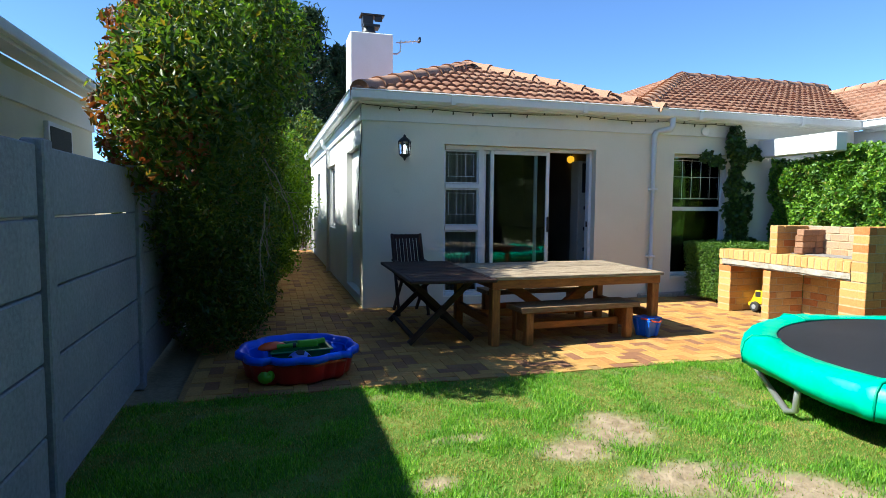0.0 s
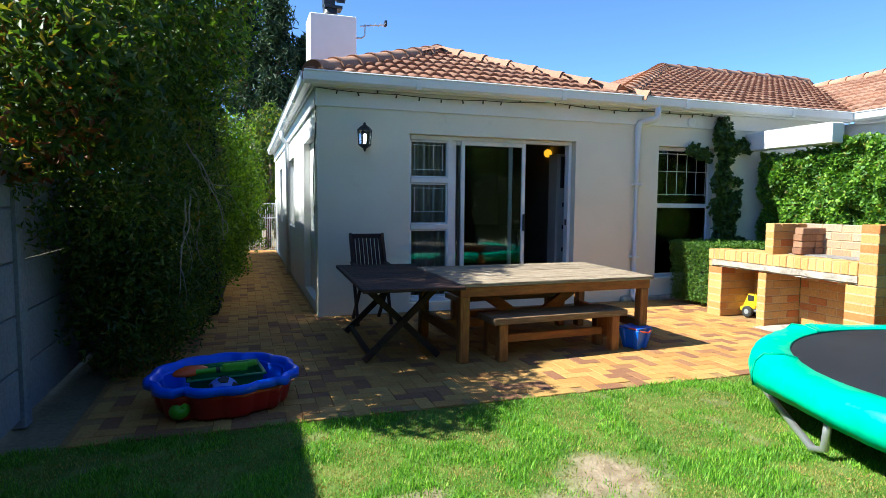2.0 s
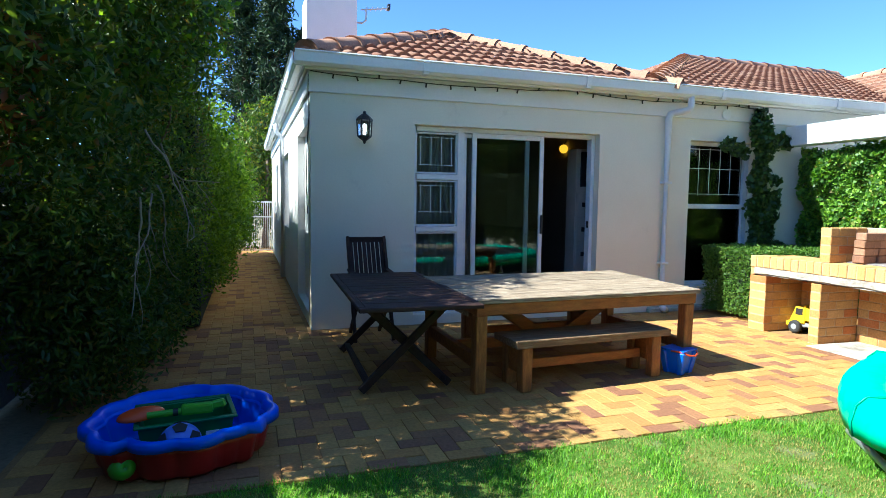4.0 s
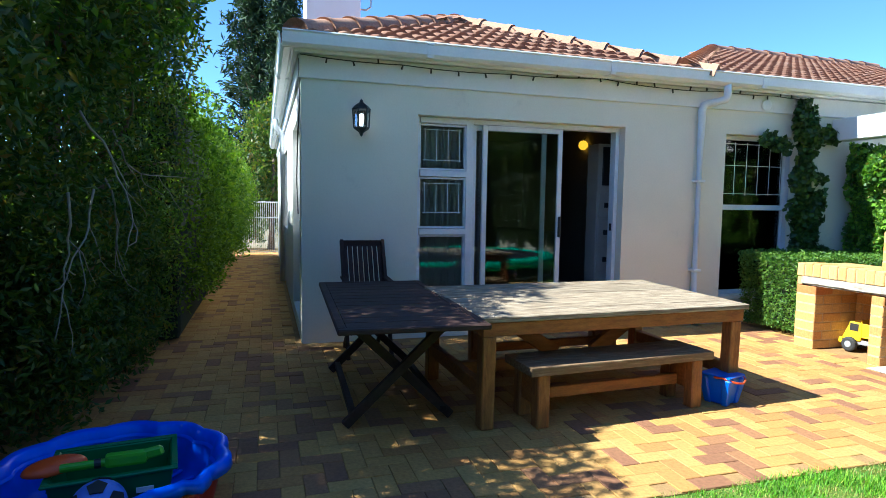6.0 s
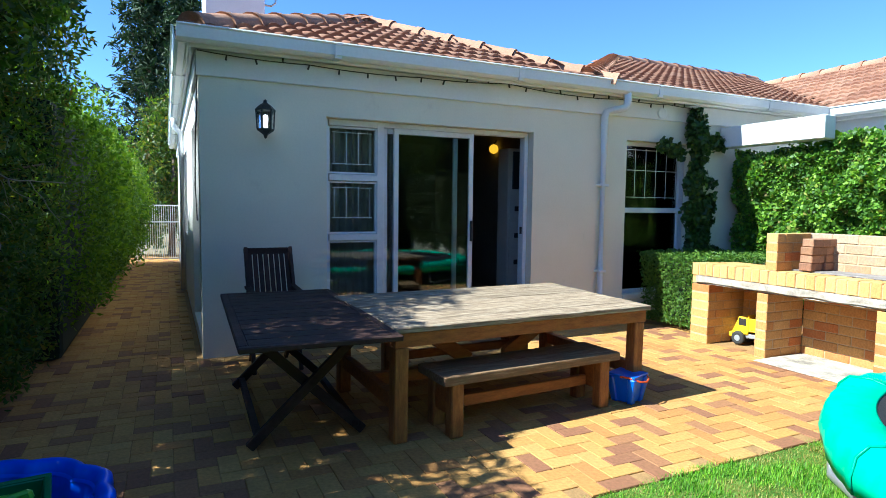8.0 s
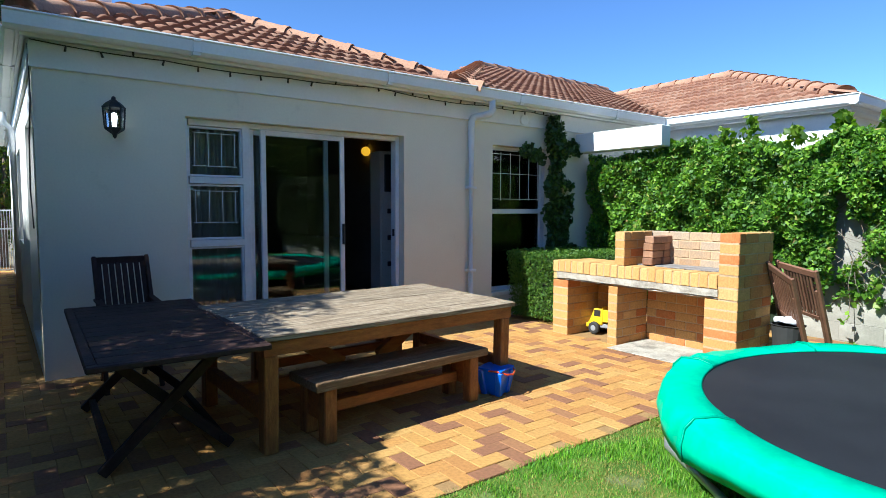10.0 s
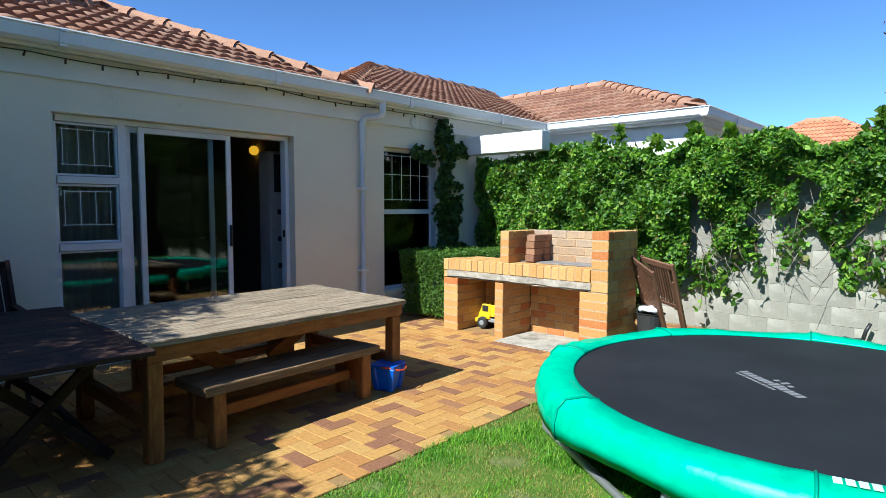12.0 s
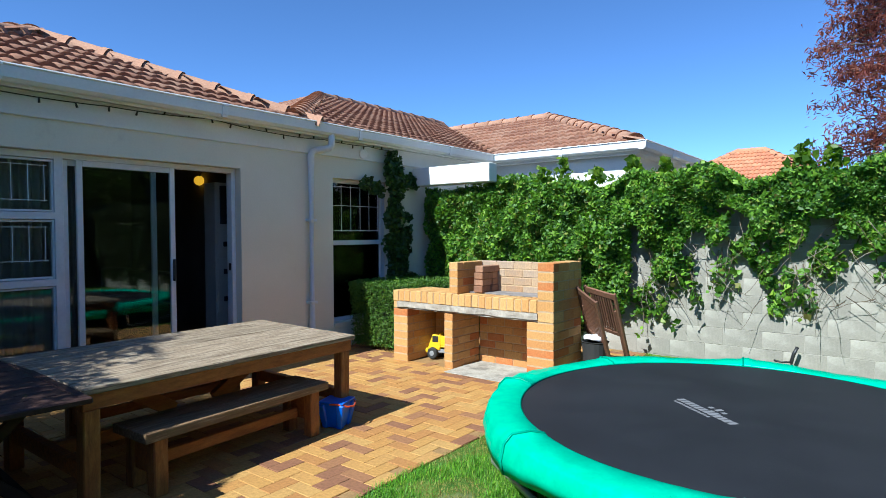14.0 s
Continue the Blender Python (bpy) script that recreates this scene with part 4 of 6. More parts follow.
for q in slab.verts:
    if q.co.x < BX:
        w = noise.noise((q.co.y * 9.0, q.co.z * 9.0, 3.0)) + 0.6 * noise.noise((q.co.y * 27.0, q.co.z * 20.0, 8.0))
        q.co.x += 0.010 * w + (0.02 if q.co.z < 0.615 else 0.0)
        if q.co.z < 0.64:
            q.co.z += 0.012 * max(0.0, noise.noise((q.co.y * 5.0, 0.0, 1.0)) + 0.25)
part("slab", slab, CONCRETE, braai, "rough broken-edged concrete slab")
brick_wall(braai, BX, BB, 5.13, 5.305, 0.60, 0.81, 2, cache)
brick_wall(braai, BX, BB, 7.103, 7.165, 0.60, 0.68, 1, cache)
for z in (0.586, 0.792):
    part("mortar_core", box((BX + 0.005, 5.135, z), (BB - 0.005, 5.298, z + 0.022)), MORTAR, braai)
part("mortar_core", box((BX + 0.004, 5.32, 0.684), (BX + 0.21, 7.16, 0.798)), MORTAR, braai)
# edge course of standing bricks, then the flat top behind
n = 22
step = (7.165 - 5.303) / n
edge_ob = None
for k in range(n):
    y = 5.303 + k * step
    if edge_ob is None:
        edge_ob = ob = part("edge_brick", box((0, 0.005, 0), (0.22, step - 0.004, 0.125), 0.006), EDGE_BRICK, braai)
    else:
        ob = link("edge_brick", edge_ob.data, None, braai)
    ob.location = (BX - 0.004 + random.uniform(-0.004, 0.004), y, 0.682 + random.uniform(-0.003, 0.003))
brick_wall(braai, BX + 0.225, BB, 5.315, 7.165, 0.682, 0.80, 1, cache, EDGE_BRICK, "top_brick")
brick_wall(braai, BX + 0.02, BB - 0.12, 6.265, 6.375, 0.808, 1.15, 4, cache)
brick_wall(braai, BX, BB, 5.13, 5.30, 0.812, 1.175, 4, cache)
brick_wall(braai, BB - 0.115, BB, 5.305, 6.375, 0.802, 1.15, 4, cache, SOOTY, "back_brick")
part("hearth_floor", box((BX + 0.23, 5.305, 0.802), (BB - 0.118, 6.26, 0.818), 0.004), surf("ash", [(0.3, (0.16, 0.14, 0.13)), (0.7, (0.3, 0.27, 0.25))], 7, 0.95, 40, 0.5), braai, "ash-stained hearth floor")
part("bay_floor", box((BX - 0.16, 5.44, 0.0005), (BB - 0.118, 6.31, 0.010), 0.004), CONCRETE, braai, "rough concrete floor of the bay")
# loose bricks stacked on the hearth
stack = thing("brick_stack", "stack of loose dark brown bricks on the hearth", "bricks", (6.88, 6.06, 0.819))
lb = None
for k in range(4):
    for j in range(2):
        if lb is None:
            lb = ob = part("brick", box((0, 0, 0), (0.22, 0.105, 0.07), 0.006), BROWN_BRICK, stack)
        else:
            ob = link("brick", lb.data, None, stack)
        ob.matrix_basis = pose(0.225 * j * 0.9 + random.uniform(-0.01, 0.01), random.uniform(-0.012, 0.012), 0.0715 * k, 0, 0, random.uniform(-6, 6))

# ---- big table ----
TR = 2.0
table = thing("patio_table", "heavy rustic wooden table with weathered plank top", "table", (2.93, 5.83, 0), TR)
table.matrix_basis = pose(2.93, 5.83, 0, 1.0, 0, TR)
TL, TW, TZ = 1.95, 1.15, 0.675
pw = TW / 7
for k in range(7):
    part("plank", box((random.uniform(0, 0.008), k * pw + 0.0015, TZ - 0.035), (TL - random.uniform(0, 0.008), (k + 1) * pw - 0.0015, TZ + random.uniform(-0.002, 0.001)), 0.005), WOOD_TOP, table)
part("apron", box((0.01, 0.018, TZ - 0.117), (TL - 0.03, 0.055, TZ - 0.037), 0.004), WOOD_BEAM, table)
part("apron", box((0.01, TW - 0.055, TZ - 0.117), (TL - 0.03, TW - 0.018, TZ - 0.037), 0.004), WOOD_BEAM, table)
part("apron", box((0.012, 0.057, TZ - 0.117), (0.05, TW - 0.057, TZ - 0.037), 0.004), WOOD_BEAM, table)
part("apron", box((TL - 0.075, 0.057, TZ - 0.117), (TL - 0.035, TW - 0.057, TZ - 0.037), 0.004), WOOD_BEAM, table)
for x in (0.012, TL - 0.125):
    for y, foot in ((0.02, 0.0), (TW - 0.11, -0.018)):
        part("leg", box((x, y, foot), (x + 0.085, y + 0.09, TZ - 0.118), 0.007), WOOD_LEG, table)
for x in (0.012, TL - 0.125):
    part("stretcher", box((x + 0.015, 0.112, 0.17), (x + 0.07, TW - 0.112, 0.26), 0.005), WOOD_BEAM, table)
part("stretcher", box((0.084, TW / 2 - 0.03, 0.175), (TL - 0.112, TW / 2 + 0.03, 0.255), 0.005), WOOD_BEAM, table)
part("brace", beam((0.30, TW / 2, 0.60), (0.80, TW / 2, 0.27), 0.05, 0.10), WOOD_BEAM, table)
part("brace", beam((TL - 0.34, TW / 2, 0.60), (TL - 0.84, TW / 2, 0.27), 0.05, 0.10), WOOD_BEAM, table)


# ---- benches ----
def bench(at, rz, label):
    r = thing("bench", label, "bench", at, rz, group="benches at the patio table")
    L, W, Z = 1.36, 0.36, 0.378
    part("plank", box((0, 0, Z - 0.055), (L, W / 2 - 0.002, Z), 0.008, seg=2), WOOD_BENCH, r)
    part("plank", box((0.004, W / 2 + 0.002, Z - 0.055), (L + 0.004, W, Z - 0.002), 0.008, seg=2), WOOD_BENCH, r)
    for x in (0.06, L - 0.15):
        for y in (0.025, W - 0.105):
            part("leg", box((x, y, 0), (x + 0.085, y + 0.08, Z - 0.056), 0.008), WOOD_LEG, r)
        part("end_rail", box((x + 0.015, 0.107, 0.12), (x + 0.065, W - 0.107, Z - 0.057), 0.004), WOOD_BEAM, r)
    part("stretcher", box((0.147, W / 2 - 0.02, 0.13), (L - 0.152, W / 2 + 0.02, 0.20), 0.005), WOOD_BEAM, r)
    return r


bench((3.215, 5.765, 0), 3.5, "worn wooden bench pushed under the table's edge")
bench((3.30, 6.92, 0), 2.0, "worn wooden bench on the wall side of the table")

# ---- dark folding table ----
ft = thing("folding_table", "dark stained slatted folding table beside the big table", "table", (2.09, 5.63, 0), -2.0)
L, W, Z = 1.80, 0.81, 0.685
nsl = 13
for k in range(nsl):
    y0 = 0.05 + (L - 0.10) * k / nsl
    part("slat", box((0.05, y0 + 0.003, Z - 0.022), (W - 0.05, y0 + (L - 0.10) / nsl - 0.003, Z - 0.002), 0.003), DARK_WOOD, ft)
for lo, hi in (((0, 0, Z - 0.03), (W, 0.05, Z)), ((0, L - 0.05, Z - 0.03), (W, L, Z)), ((0, 0.051, Z - 0.03), (0.049, L - 0.051, Z)), ((W - 0.049, 0.051, Z - 0.03), (W, L - 0.051, Z))):
    part("edge_rail", box(lo, hi, 0.006), DARK_WOOD, ft)
for y in (0.46, 1.62):
    part("leg", beam((0.08, y, 0.022), (W - 0.10, y, Z - 0.055), 0.035, 0.055), DARK_WOOD, ft)
    part("leg", beam((W - 0.08, y + 0.045, 0.022), (0.10, y + 0.045, Z - 0.055), 0.035, 0.055), DARK_WOOD, ft)
    part("bearer", box((0.05, y - 0.02, Z - 0.058), (W - 0.05, y + 0.07, Z - 0.024), 0.004), DARK_WOOD, ft)
for x, z in ((0.13, 0.07), (W - 0.13, 0.07)):
    part("crossbar", box((x - 0.02, 0.48, z - 0.02), (x + 0.02, 1.64, z + 0.02), 0.004), DARK_WOOD, ft)


# ---- slatted folding chairs ----
def folding_chair(at, m, label, material, group=""):
    r = thing("folding_chair", label, "chair", at, group=group)
    r.matrix_basis = m
    w = 0.40
    for x in (0, w - 0.03):
        part("back_leg", beam((x + 0.015, -0.22, 0.0), (x + 0.015, 0.22, 0.98), 0.03, 0.045), material, r)
        part("front_leg", beam((x + (0.05 if x == 0 else -0.02), 0.25, 0.0), (x + (0.05 if x == 0 else -0.02), -0.20, 0.43), 0.028, 0.045), material, r)
        part("armrest", beam((x + 0.015, -0.22, 0.64), (x + 0.015, 0.12, 0.66), 0.05, 0.022), material, r)
    for k in range(8):
        x = 0.045 + k * (w - 0.09) / 7
        part("back_slat", beam((x, 0.055, 0.56), (x, 0.215, 0.93), 0.036, 0.012), material, r)
    part("top_rail", beam((0.03, 0.222, 0.95), (w - 0.03, 0.222, 0.95), 0.022, 0.055), material, r)
    part("lower_rail", beam((0.03, 0.048, 0.54), (w - 0.03, 0.048, 0.54), 0.022, 0.04), material, r)
    for k in range(7):
        y = -0.20 + k * 0.055
        part("seat_slat", box((0.035, y, 0.425), (w - 0.035, y + 0.045, 0.44), 0.003), material, r)
    return r


folding_chair((0, 0, 0), pose(2.39, 7.79, 0, 0, 0, 1), "dark stained slatted folding chair at the folding table", DARK_WOOD)


def folded_chair(at, rz, label):
    """The same kind of chair, folded flat and leaning."""
    r = thing("folded_chair", label, "chair", at, group="folded chairs by the barbecue")
    up = Vector((-0.50, 0.03, 1.0)).normalized()
    wide = Vector((math.sin(radians(rz)), -math.cos(radians(rz)), 0.0))
    wide = (wide - up * wide.dot(up)).normalized()
    m = Matrix((wide, up.cross(wide), up)).transposed().to_4x4()
    m.translation = at
    r.matrix_basis = m @ Matrix.Diagonal((1.0, 1.0, 1.02, 1.0))
    w = 0.42
    for x in (0, w - 0.03):
        part("back_leg", box((x, 0, 0), (x + 0.03, 0.03, 1.0), 0.004), CHAIR_WOOD, r)
        part("front_leg", box((x + (0.034 if x == 0 else -0.032), 0.002, 0.02), (x + (0.062 if x == 0 else -0.004), 0.03, 0.8), 0.004), CHAIR_WOOD, r)
    part("top_rail", box((0.031, 0.004, 0.93), (w - 0.031, 0.026, 0.99), 0.004), CHAIR_WOOD, r)
    part("lower_rail", box((0.068, 0.004, 0.50), (w - 0.068, 0.026, 0.54), 0.004), CHAIR_WOOD, r)
    for k in range(9):
        x = 0.068 + k * (w - 0.16) / 8
        part("back_slat", box((x, 0.008, 0.541), (x + 0.02, 0.02, 0.928), 0.002), CHAIR_WOOD, r)
    for k in range(6):
        part("seat_slat", box((0.07, 0.033, 0.56 + 0.06 * k), (w - 0.07, 0.044, 0.605 + 0.06 * k), 0.002), CHAIR_WOOD, r)
    return r


folded_chair((7.80, 5.10, 0.0), -24, "folded red-brown slatted chair leaning by the barbecue")
folded_chair((7.64, 5.11, 0.0), -44, "folded red-brown slatted chair propped behind another")

# ---- potted bucket by the chairs ----
pot = thing("black_tub", "black plastic tub with a crumpled white cloth on it", "tub", (7.27, 4.96, 0))
v, f = lathe([(0.001, 0.0), (0.10, 0.0), (0.13, 0.36), (0.14, 0.37), (0.125, 0.372), (0.10, 0.03), (0.001, 0.03)], 18)
data_part("tub", v, f, RUBBER, pot, smooth=False)
bm = bmesh.new()
bmesh.ops.create_icosphere(bm, subdivisions=3, radius=0.115)
for q in bm.verts:
    q.co = Vector((q.co.x, q.co.y, max(q.co.z, -0.03) * 0.35 + 0.40)) + Vector((0, 0, 0.03 * noise.noise(q.co * 14)))
part("cloth", bm, WHITE_PLASTIC, pot, "crumpled white cloth", smooth=True)

# ---- toys ----
truck = thing("toy_truck", "yellow plastic toy dump truck parked in the brick bay", "toy truck", (7.10, 6.70, 0.0), -80)
truck.scale = (1.1, 1.1, 1.18)
part("chassis", box((-0.15, -0.06, 0.06), (0.17, 0.06, 0.10), 0.01, seg=2), GREY_PLASTIC, truck)
bm = box((-0.19, -0.075, 0.085), (-0.04, 0.075, 0.24), 0.02, seg=3)
for q in bm.verts:
    if q.co.z > 0.17 and q.co.x < -0.1:
        q.co.x += 0.05
part("cab", bm, YELLOW, truck)
for sy in (-0.077, 0.072):
    part("cab_window", box((-0.13, sy, 0.165), (-0.06, sy + 0.005, 0.225), 0.002), BLACK, truck)
part("bumper", box((-0.215, -0.08, 0.055), (-0.18, 0.08, 0.10), 0.012, seg=2), YELLOW, truck)
bm = bmesh.new()
for lo, hi in (((-0.03, -0.085, 0.12), (0.20, 0.085, 0.135)), ((-0.03, -0.085, 0.135), (0.20, -0.07, 0.235)), ((-0.03, 0.07, 0.135), (0.20, 0.085, 0.235)), ((-0.045, -0.085, 0.12), (-0.03, 0.085, 0.26))):
    add_box(bm, lo, hi, 0.005)
part("tipper", bm, YELLOW, truck)
for x in (-0.12, 0.11):
    for y in (-0.085, 0.085):
        wv, wf = lathe([(0.001, -0.025), (0.045, -0.025), (0.056, -0.018), (0.058, 0.0), (0.056, 0.018), (0.045, 0.025), (0.001, 0.025)], 18)
        w = data_part("wheel", wv, wf, RUBBER, truck)
        w.matrix_basis = pose(x, y, 0.058, 90, 0, 0)
        hv, hf = lathe([(0.001, -0.028), (0.024, -0.028), (0.028, -0.024), (0.028, 0.024), (0.024, 0.028), (0.001, 0.028)], 12)
        data_part("rim", hv, hf, GREY_PLASTIC, w)

bucket = thing("toy_bucket", "blue plastic castle-shaped toy bucket on the paving", "bucket", (4.72, 5.93, 0), 20)
bucket.scale = (1.1, 1.1, 1.15)
bm = bmesh.new()
add_box(bm, (-0.075, -0.075, 0.0), (0.075, 0.075, 0.165), 0.018, seg=2)
for q in bm.verts:
    s = 0.78 + 0.34 * q.co.z / 0.165
    q.co.x *= s
    q.co.y *= s
part("body", bm, BUCKET_BLUE, bucket)
for x in (-0.065, 0.065):
    for y in (-0.065, 0.065):
        bm = box((x - 0.024, y - 0.024, 0.0), (x + 0.024, y + 0.024, 0.16), 0.006)
        for q in bm.verts:
            s = 0.8 + 0.36 * q.co.z / 0.165
            q.co.x *= s
            q.co.y *= s
        part("turret", bm, BUCKET_BLUE, bucket)
part("rim", box((-0.095, -0.095, 0.163), (0.095, 0.095, 0.176), 0.006, seg=2), BUCKET_BLUE, bucket)
v, f = tube([(-0.098, 0.0, 0.165), (-0.10, -0.06, 0.17), (-0.06, -0.115, 0.15), (0.0, -0.13, 0.142), (0.06, -0.115, 0.15), (0.10, -0.06, 0.17), (0.098, 0.0, 0.165)], 0.006, 6)
data_part("handle", v, f, ORANGE, bucket, "orange plastic handle", smooth=True)


def shell_wave(a):
    return 1.0 + 0.07 * abs(math.sin(a * 5.5)) - (0.12 if math.sin(a) < -0.72 else 0.0)


pit = thing("sand_pit", "blue clam-shell sand pit over a red shell base with toys inside", "sand pit", (1.13, 5.41, 0), 8)
pit.scale = (0.94, 0.94, 0.98)
NW = 110
v, f = lathe([(0.001, 0.004), (0.36, 0.004), (0.40, 0.03), (0.425, 0.14), (0.435, 0.17), (0.42, 0.175), (0.38, 0.03), (0.001, 0.02)], NW, wave=shell_wave)
data_part("base_shell", v, f, RED, pit, "red plastic shell underneath", smooth=True)
v, f = lathe([(0.001, 0.03), (0.34, 0.03), (0.375, 0.06), (0.41, 0.19), (0.425, 0.225), (0.455, 0.235), (0.475, 0.22), (0.478, 0.18), (0.468, 0.18), (0.462, 0.21), (0.43, 0.215), (0.40, 0.176)], NW, wave=shell_wave)
data_part("shell", v, f, BLUE, pit, smooth=True)
for k in range(11):
    a = 0.05 + k * (math.pi - 0.1) / 10
    part("rib", beam((0.20 * math.cos(a), 0.20 * math.sin(a), 0.034), (0.36 * math.cos(a), 0.36 * math.sin(a), 0.05), 0.02, 0.014), BLUE, pit)
crate = thing("toy_crate", "green plastic crate of toys lying in the sand pit", "crate", (1.13, 5.47, 0.036), 8)
crate.scale = (1.08, 1.32, 1.0)
bm = bmesh.new()
for lo, hi in (((-0.21, -0.13, 0), (0.21, 0.13, 0.012)), ((-0.21, -0.13, 0.012), (0.21, -0.118, 0.17)), ((-0.21, 0.118, 0.012), (0.21, 0.13, 0.17)), ((-0.21, -0.118, 0.012), (-0.198, 0.118, 0.17)), ((0.198, -0.118, 0.012), (0.21, 0.118, 0.17))):
    add_box(bm, lo, hi, 0.004)
for q in bm.verts:
    s = 0.88 + 0.7 * q.co.z
    q.co.x *= s
    q.co.y *= s
part("body", bm, GREEN, crate)
bm = bmesh.new()
for lo, hi in (((-0.225, -0.145, 0.165), (0.225, -0.122, 0.178)), ((-0.225, 0.122, 0.165), (0.225, 0.145, 0.178)), ((-0.225, -0.122, 0.165), (-0.20, 0.122, 0.178)), ((0.20, -0.122, 0.165), (0.225, 0.122, 0.178))):
    add_box(bm, lo, hi, 0.004)
part("rim", bm, GREEN, crate)
part("label_strip", box((0.08, -0.1405, 0.09), (0.14, -0.134, 0.11)), WHITE_PLASTIC, crate)
gun = thing("toy_water_gun", "lime green plastic water gun lying on the crate", "toy gun", (1.12, 5.35, 0.215), 4)
gun.scale = (1.2, 0.95, 0.95)
part("barrel", rod((-0.13, 0, 0.03), (0.04, 0, 0.035), 0.018, n=12), LIME, gun)
part("tank", box((0.0, -0.024, 0.012), (0.13, 0.024, 0.07), 0.015, seg=2), LIME, gun)
part("grip", box((0.11, -0.015, 0.0), (0.19, 0.015, 0.045), 0.01, pose(0, 0, 0, 0, -12, 0)), LIME, gun)
part("band", rod((-0.03, 0, 0.032), (-0.01, 0, 0.033), 0.021, n=12), BLACK, gun)
scoop = thing("toy_scoop", "orange-red plastic scoop in the crate", "toy scoop", (0.93, 5.39, 0.20), 30)
bm = bmesh.new()
bmesh.ops.create_icosphere(bm, subdivisions=3, radius=0.09)
for q in bm.verts:
    q.co = Vector((q.co.x * 1.3, q.co.y * 0.8, q.co.z * 0.45 + 0.03 if q.co.z > 0 else q.co.z * 0.2 + 0.03))
part("body", bm, ORANGE, scoop, smooth=True)
ball = thing("football", "small white and blue toy football with dark patches", "ball", (1.13, 5.20, 0.135))
ball.scale = (1.35, 1.35, 1.35)
bm = bmesh.new()
bmesh.ops.create_icosphere(bm, subdivisions=4, radius=0.075)
part("cover", bm, plain("ball_blue_white", (0.16, 0.24, 0.75), 0.35), ball, smooth=True)
for d in ((0, -1, 0.2), (0.75, -0.5, 0.45), (-0.75, -0.5, 0.45), (0.05, -0.35, 0.95), (0.5, -0.8, -0.4), (-0.5, -0.8, -0.4), (0, 0.6, 0.8)):
    dv = Vector(d).normalized()
    bm = bmesh.new()
    bmesh.ops.create_circle(bm, cap_ends=True, segments=5, radius=0.027)
    bmesh.ops.transform(bm, matrix=Matrix.Translation(dv * 0.0735) @ dv.to_track_quat('Z', 'Y').to_matrix().to_4x4(), verts=bm.verts[:])
    ext = bmesh.ops.extrude_face_region(bm, geom=bm.faces[:])
    for q in [g for g in ext["geom"] if isinstance(g, bmesh.types.BMVert)]:
        q.co += dv * 0.003
    part("patch", bm, RUBBER, ball)
for at, rz, mat_, lab in (((0.88, 5.15, 0.05), 20, LIME, "lime green plastic sand mould in the pit"), ((1.30, 5.22, 0.05), -10, plain("dull_yellow_plastic", (0.5, 0.36, 0.05), 0.4), "dull yellow plastic sand mould in the pit")):
    mo = thing("sand_mould", lab, "sand mould", at, rz)
    v, f = lathe([(0.06, 0.0), (0.055, 0.05), (0.035, 0.075), (0.001, 0.08), (0.001, 0.07), (0.03, 0.066), (0.05, 0.045), (0.054, 0.0)], 16)
    ob = data_part("body", v, f, mat_, mo, smooth=True)
    ob.matrix_basis = pose(0, 0, 0.02, 70, 0, 0)

# ---- trampoline ----
TCX, TCY, TR_, TH = 5.635, 3.31, 1.57, 0.36
tramp = thing("trampoline", "round trampoline with black mat and bright green edge pad", "trampoline", (TCX, TCY, 0))


def pad_profile(k, n):
    a = 2 * math.pi * k / n
    wob = 0.012 * math.sin(8 * a + 0.6) + 0.012 * noise.noise((3 * math.cos(a), 3 * math.sin(a), 1.0))
    wob += 0.006 * noise.noise((14 * math.cos(a), 14 * math.sin(a), 5.0)) + 0.016 * max(0.0, math.sin(8 * a + 0.2)) ** 30
    sag = 0.03 * (math.sin(4 * a + 1.0) ** 2)
    return [(TR_ - 0.235, TH + 0.008), (TR_ - 0.225, TH + 0.018 + wob * 0.3), (TR_ - 0.14, TH + 0.024 + wob), (TR_ - 0.035, TH + 0.018 + wob), (TR_ - 0.01 + wob, TH - 0.01), (TR_ + 0.008 + wob, TH - 0.075 - sag * 0.6), (TR_ - 0.005 + wob, TH - 0.14 - sag), (TR_ - 0.02, TH - 0.135 - sag), (TR_ - 0.02, TH - 0.03), (TR_ - 0.07, TH + 0.005), (TR_ - 0.225, TH + 0.002)]


N = 360
verts, faces = [], []
for k in range(N):
    a = 2 * math.pi * k / N
    for r, z in pad_profile(k, N):
        verts.append((r * math.cos(a), r * math.sin(a), z))
P = 11
for k in range(N):
    for j in range(P):
        faces.append((k * P + j, k * P + (j + 1) % P, ((k + 1) % N) * P + (j + 1) % P, ((k + 1) % N) * P + j))
data_part("edge_pad", verts, faces, PAD, tramp, "bright green vinyl pad", smooth=True)
v, f = lathe([(0.001, TH - 0.012), (0.5, TH - 0.010), (1.0, TH - 0.006), (TR_ - 0.20, TH + 0.006)], 96)
data_part("jumping_mat", v, f, MAT, tramp, "black woven jumping mat", smooth=True)
for k in range(8):
    a = math.pi * (k / 4 + 0.06)
    line = [((r_ + 0.003) * math.cos(a), (r_ + 0.003) * math.sin(a), z_ + 0.003) for r_, z_ in pad_profile(a / (2 * math.pi) * N, N)[:7]]
    v, f = tube(line, 0.007, 6)
    data_part("seam", v, f, PAD_SEAM, tramp, "darker stitched seam", smooth=True)
v, f = lathe([(TR_ - 0.09, TH - 0.06), (TR_ - 0.07, TH - 0.04), (TR_ - 0.05, TH - 0.06), (TR_ - 0.07, TH - 0.08), (TR_ - 0.09, TH - 0.06)], 64)
data_part("ring", v, f, STEEL, tramp, smooth=True)
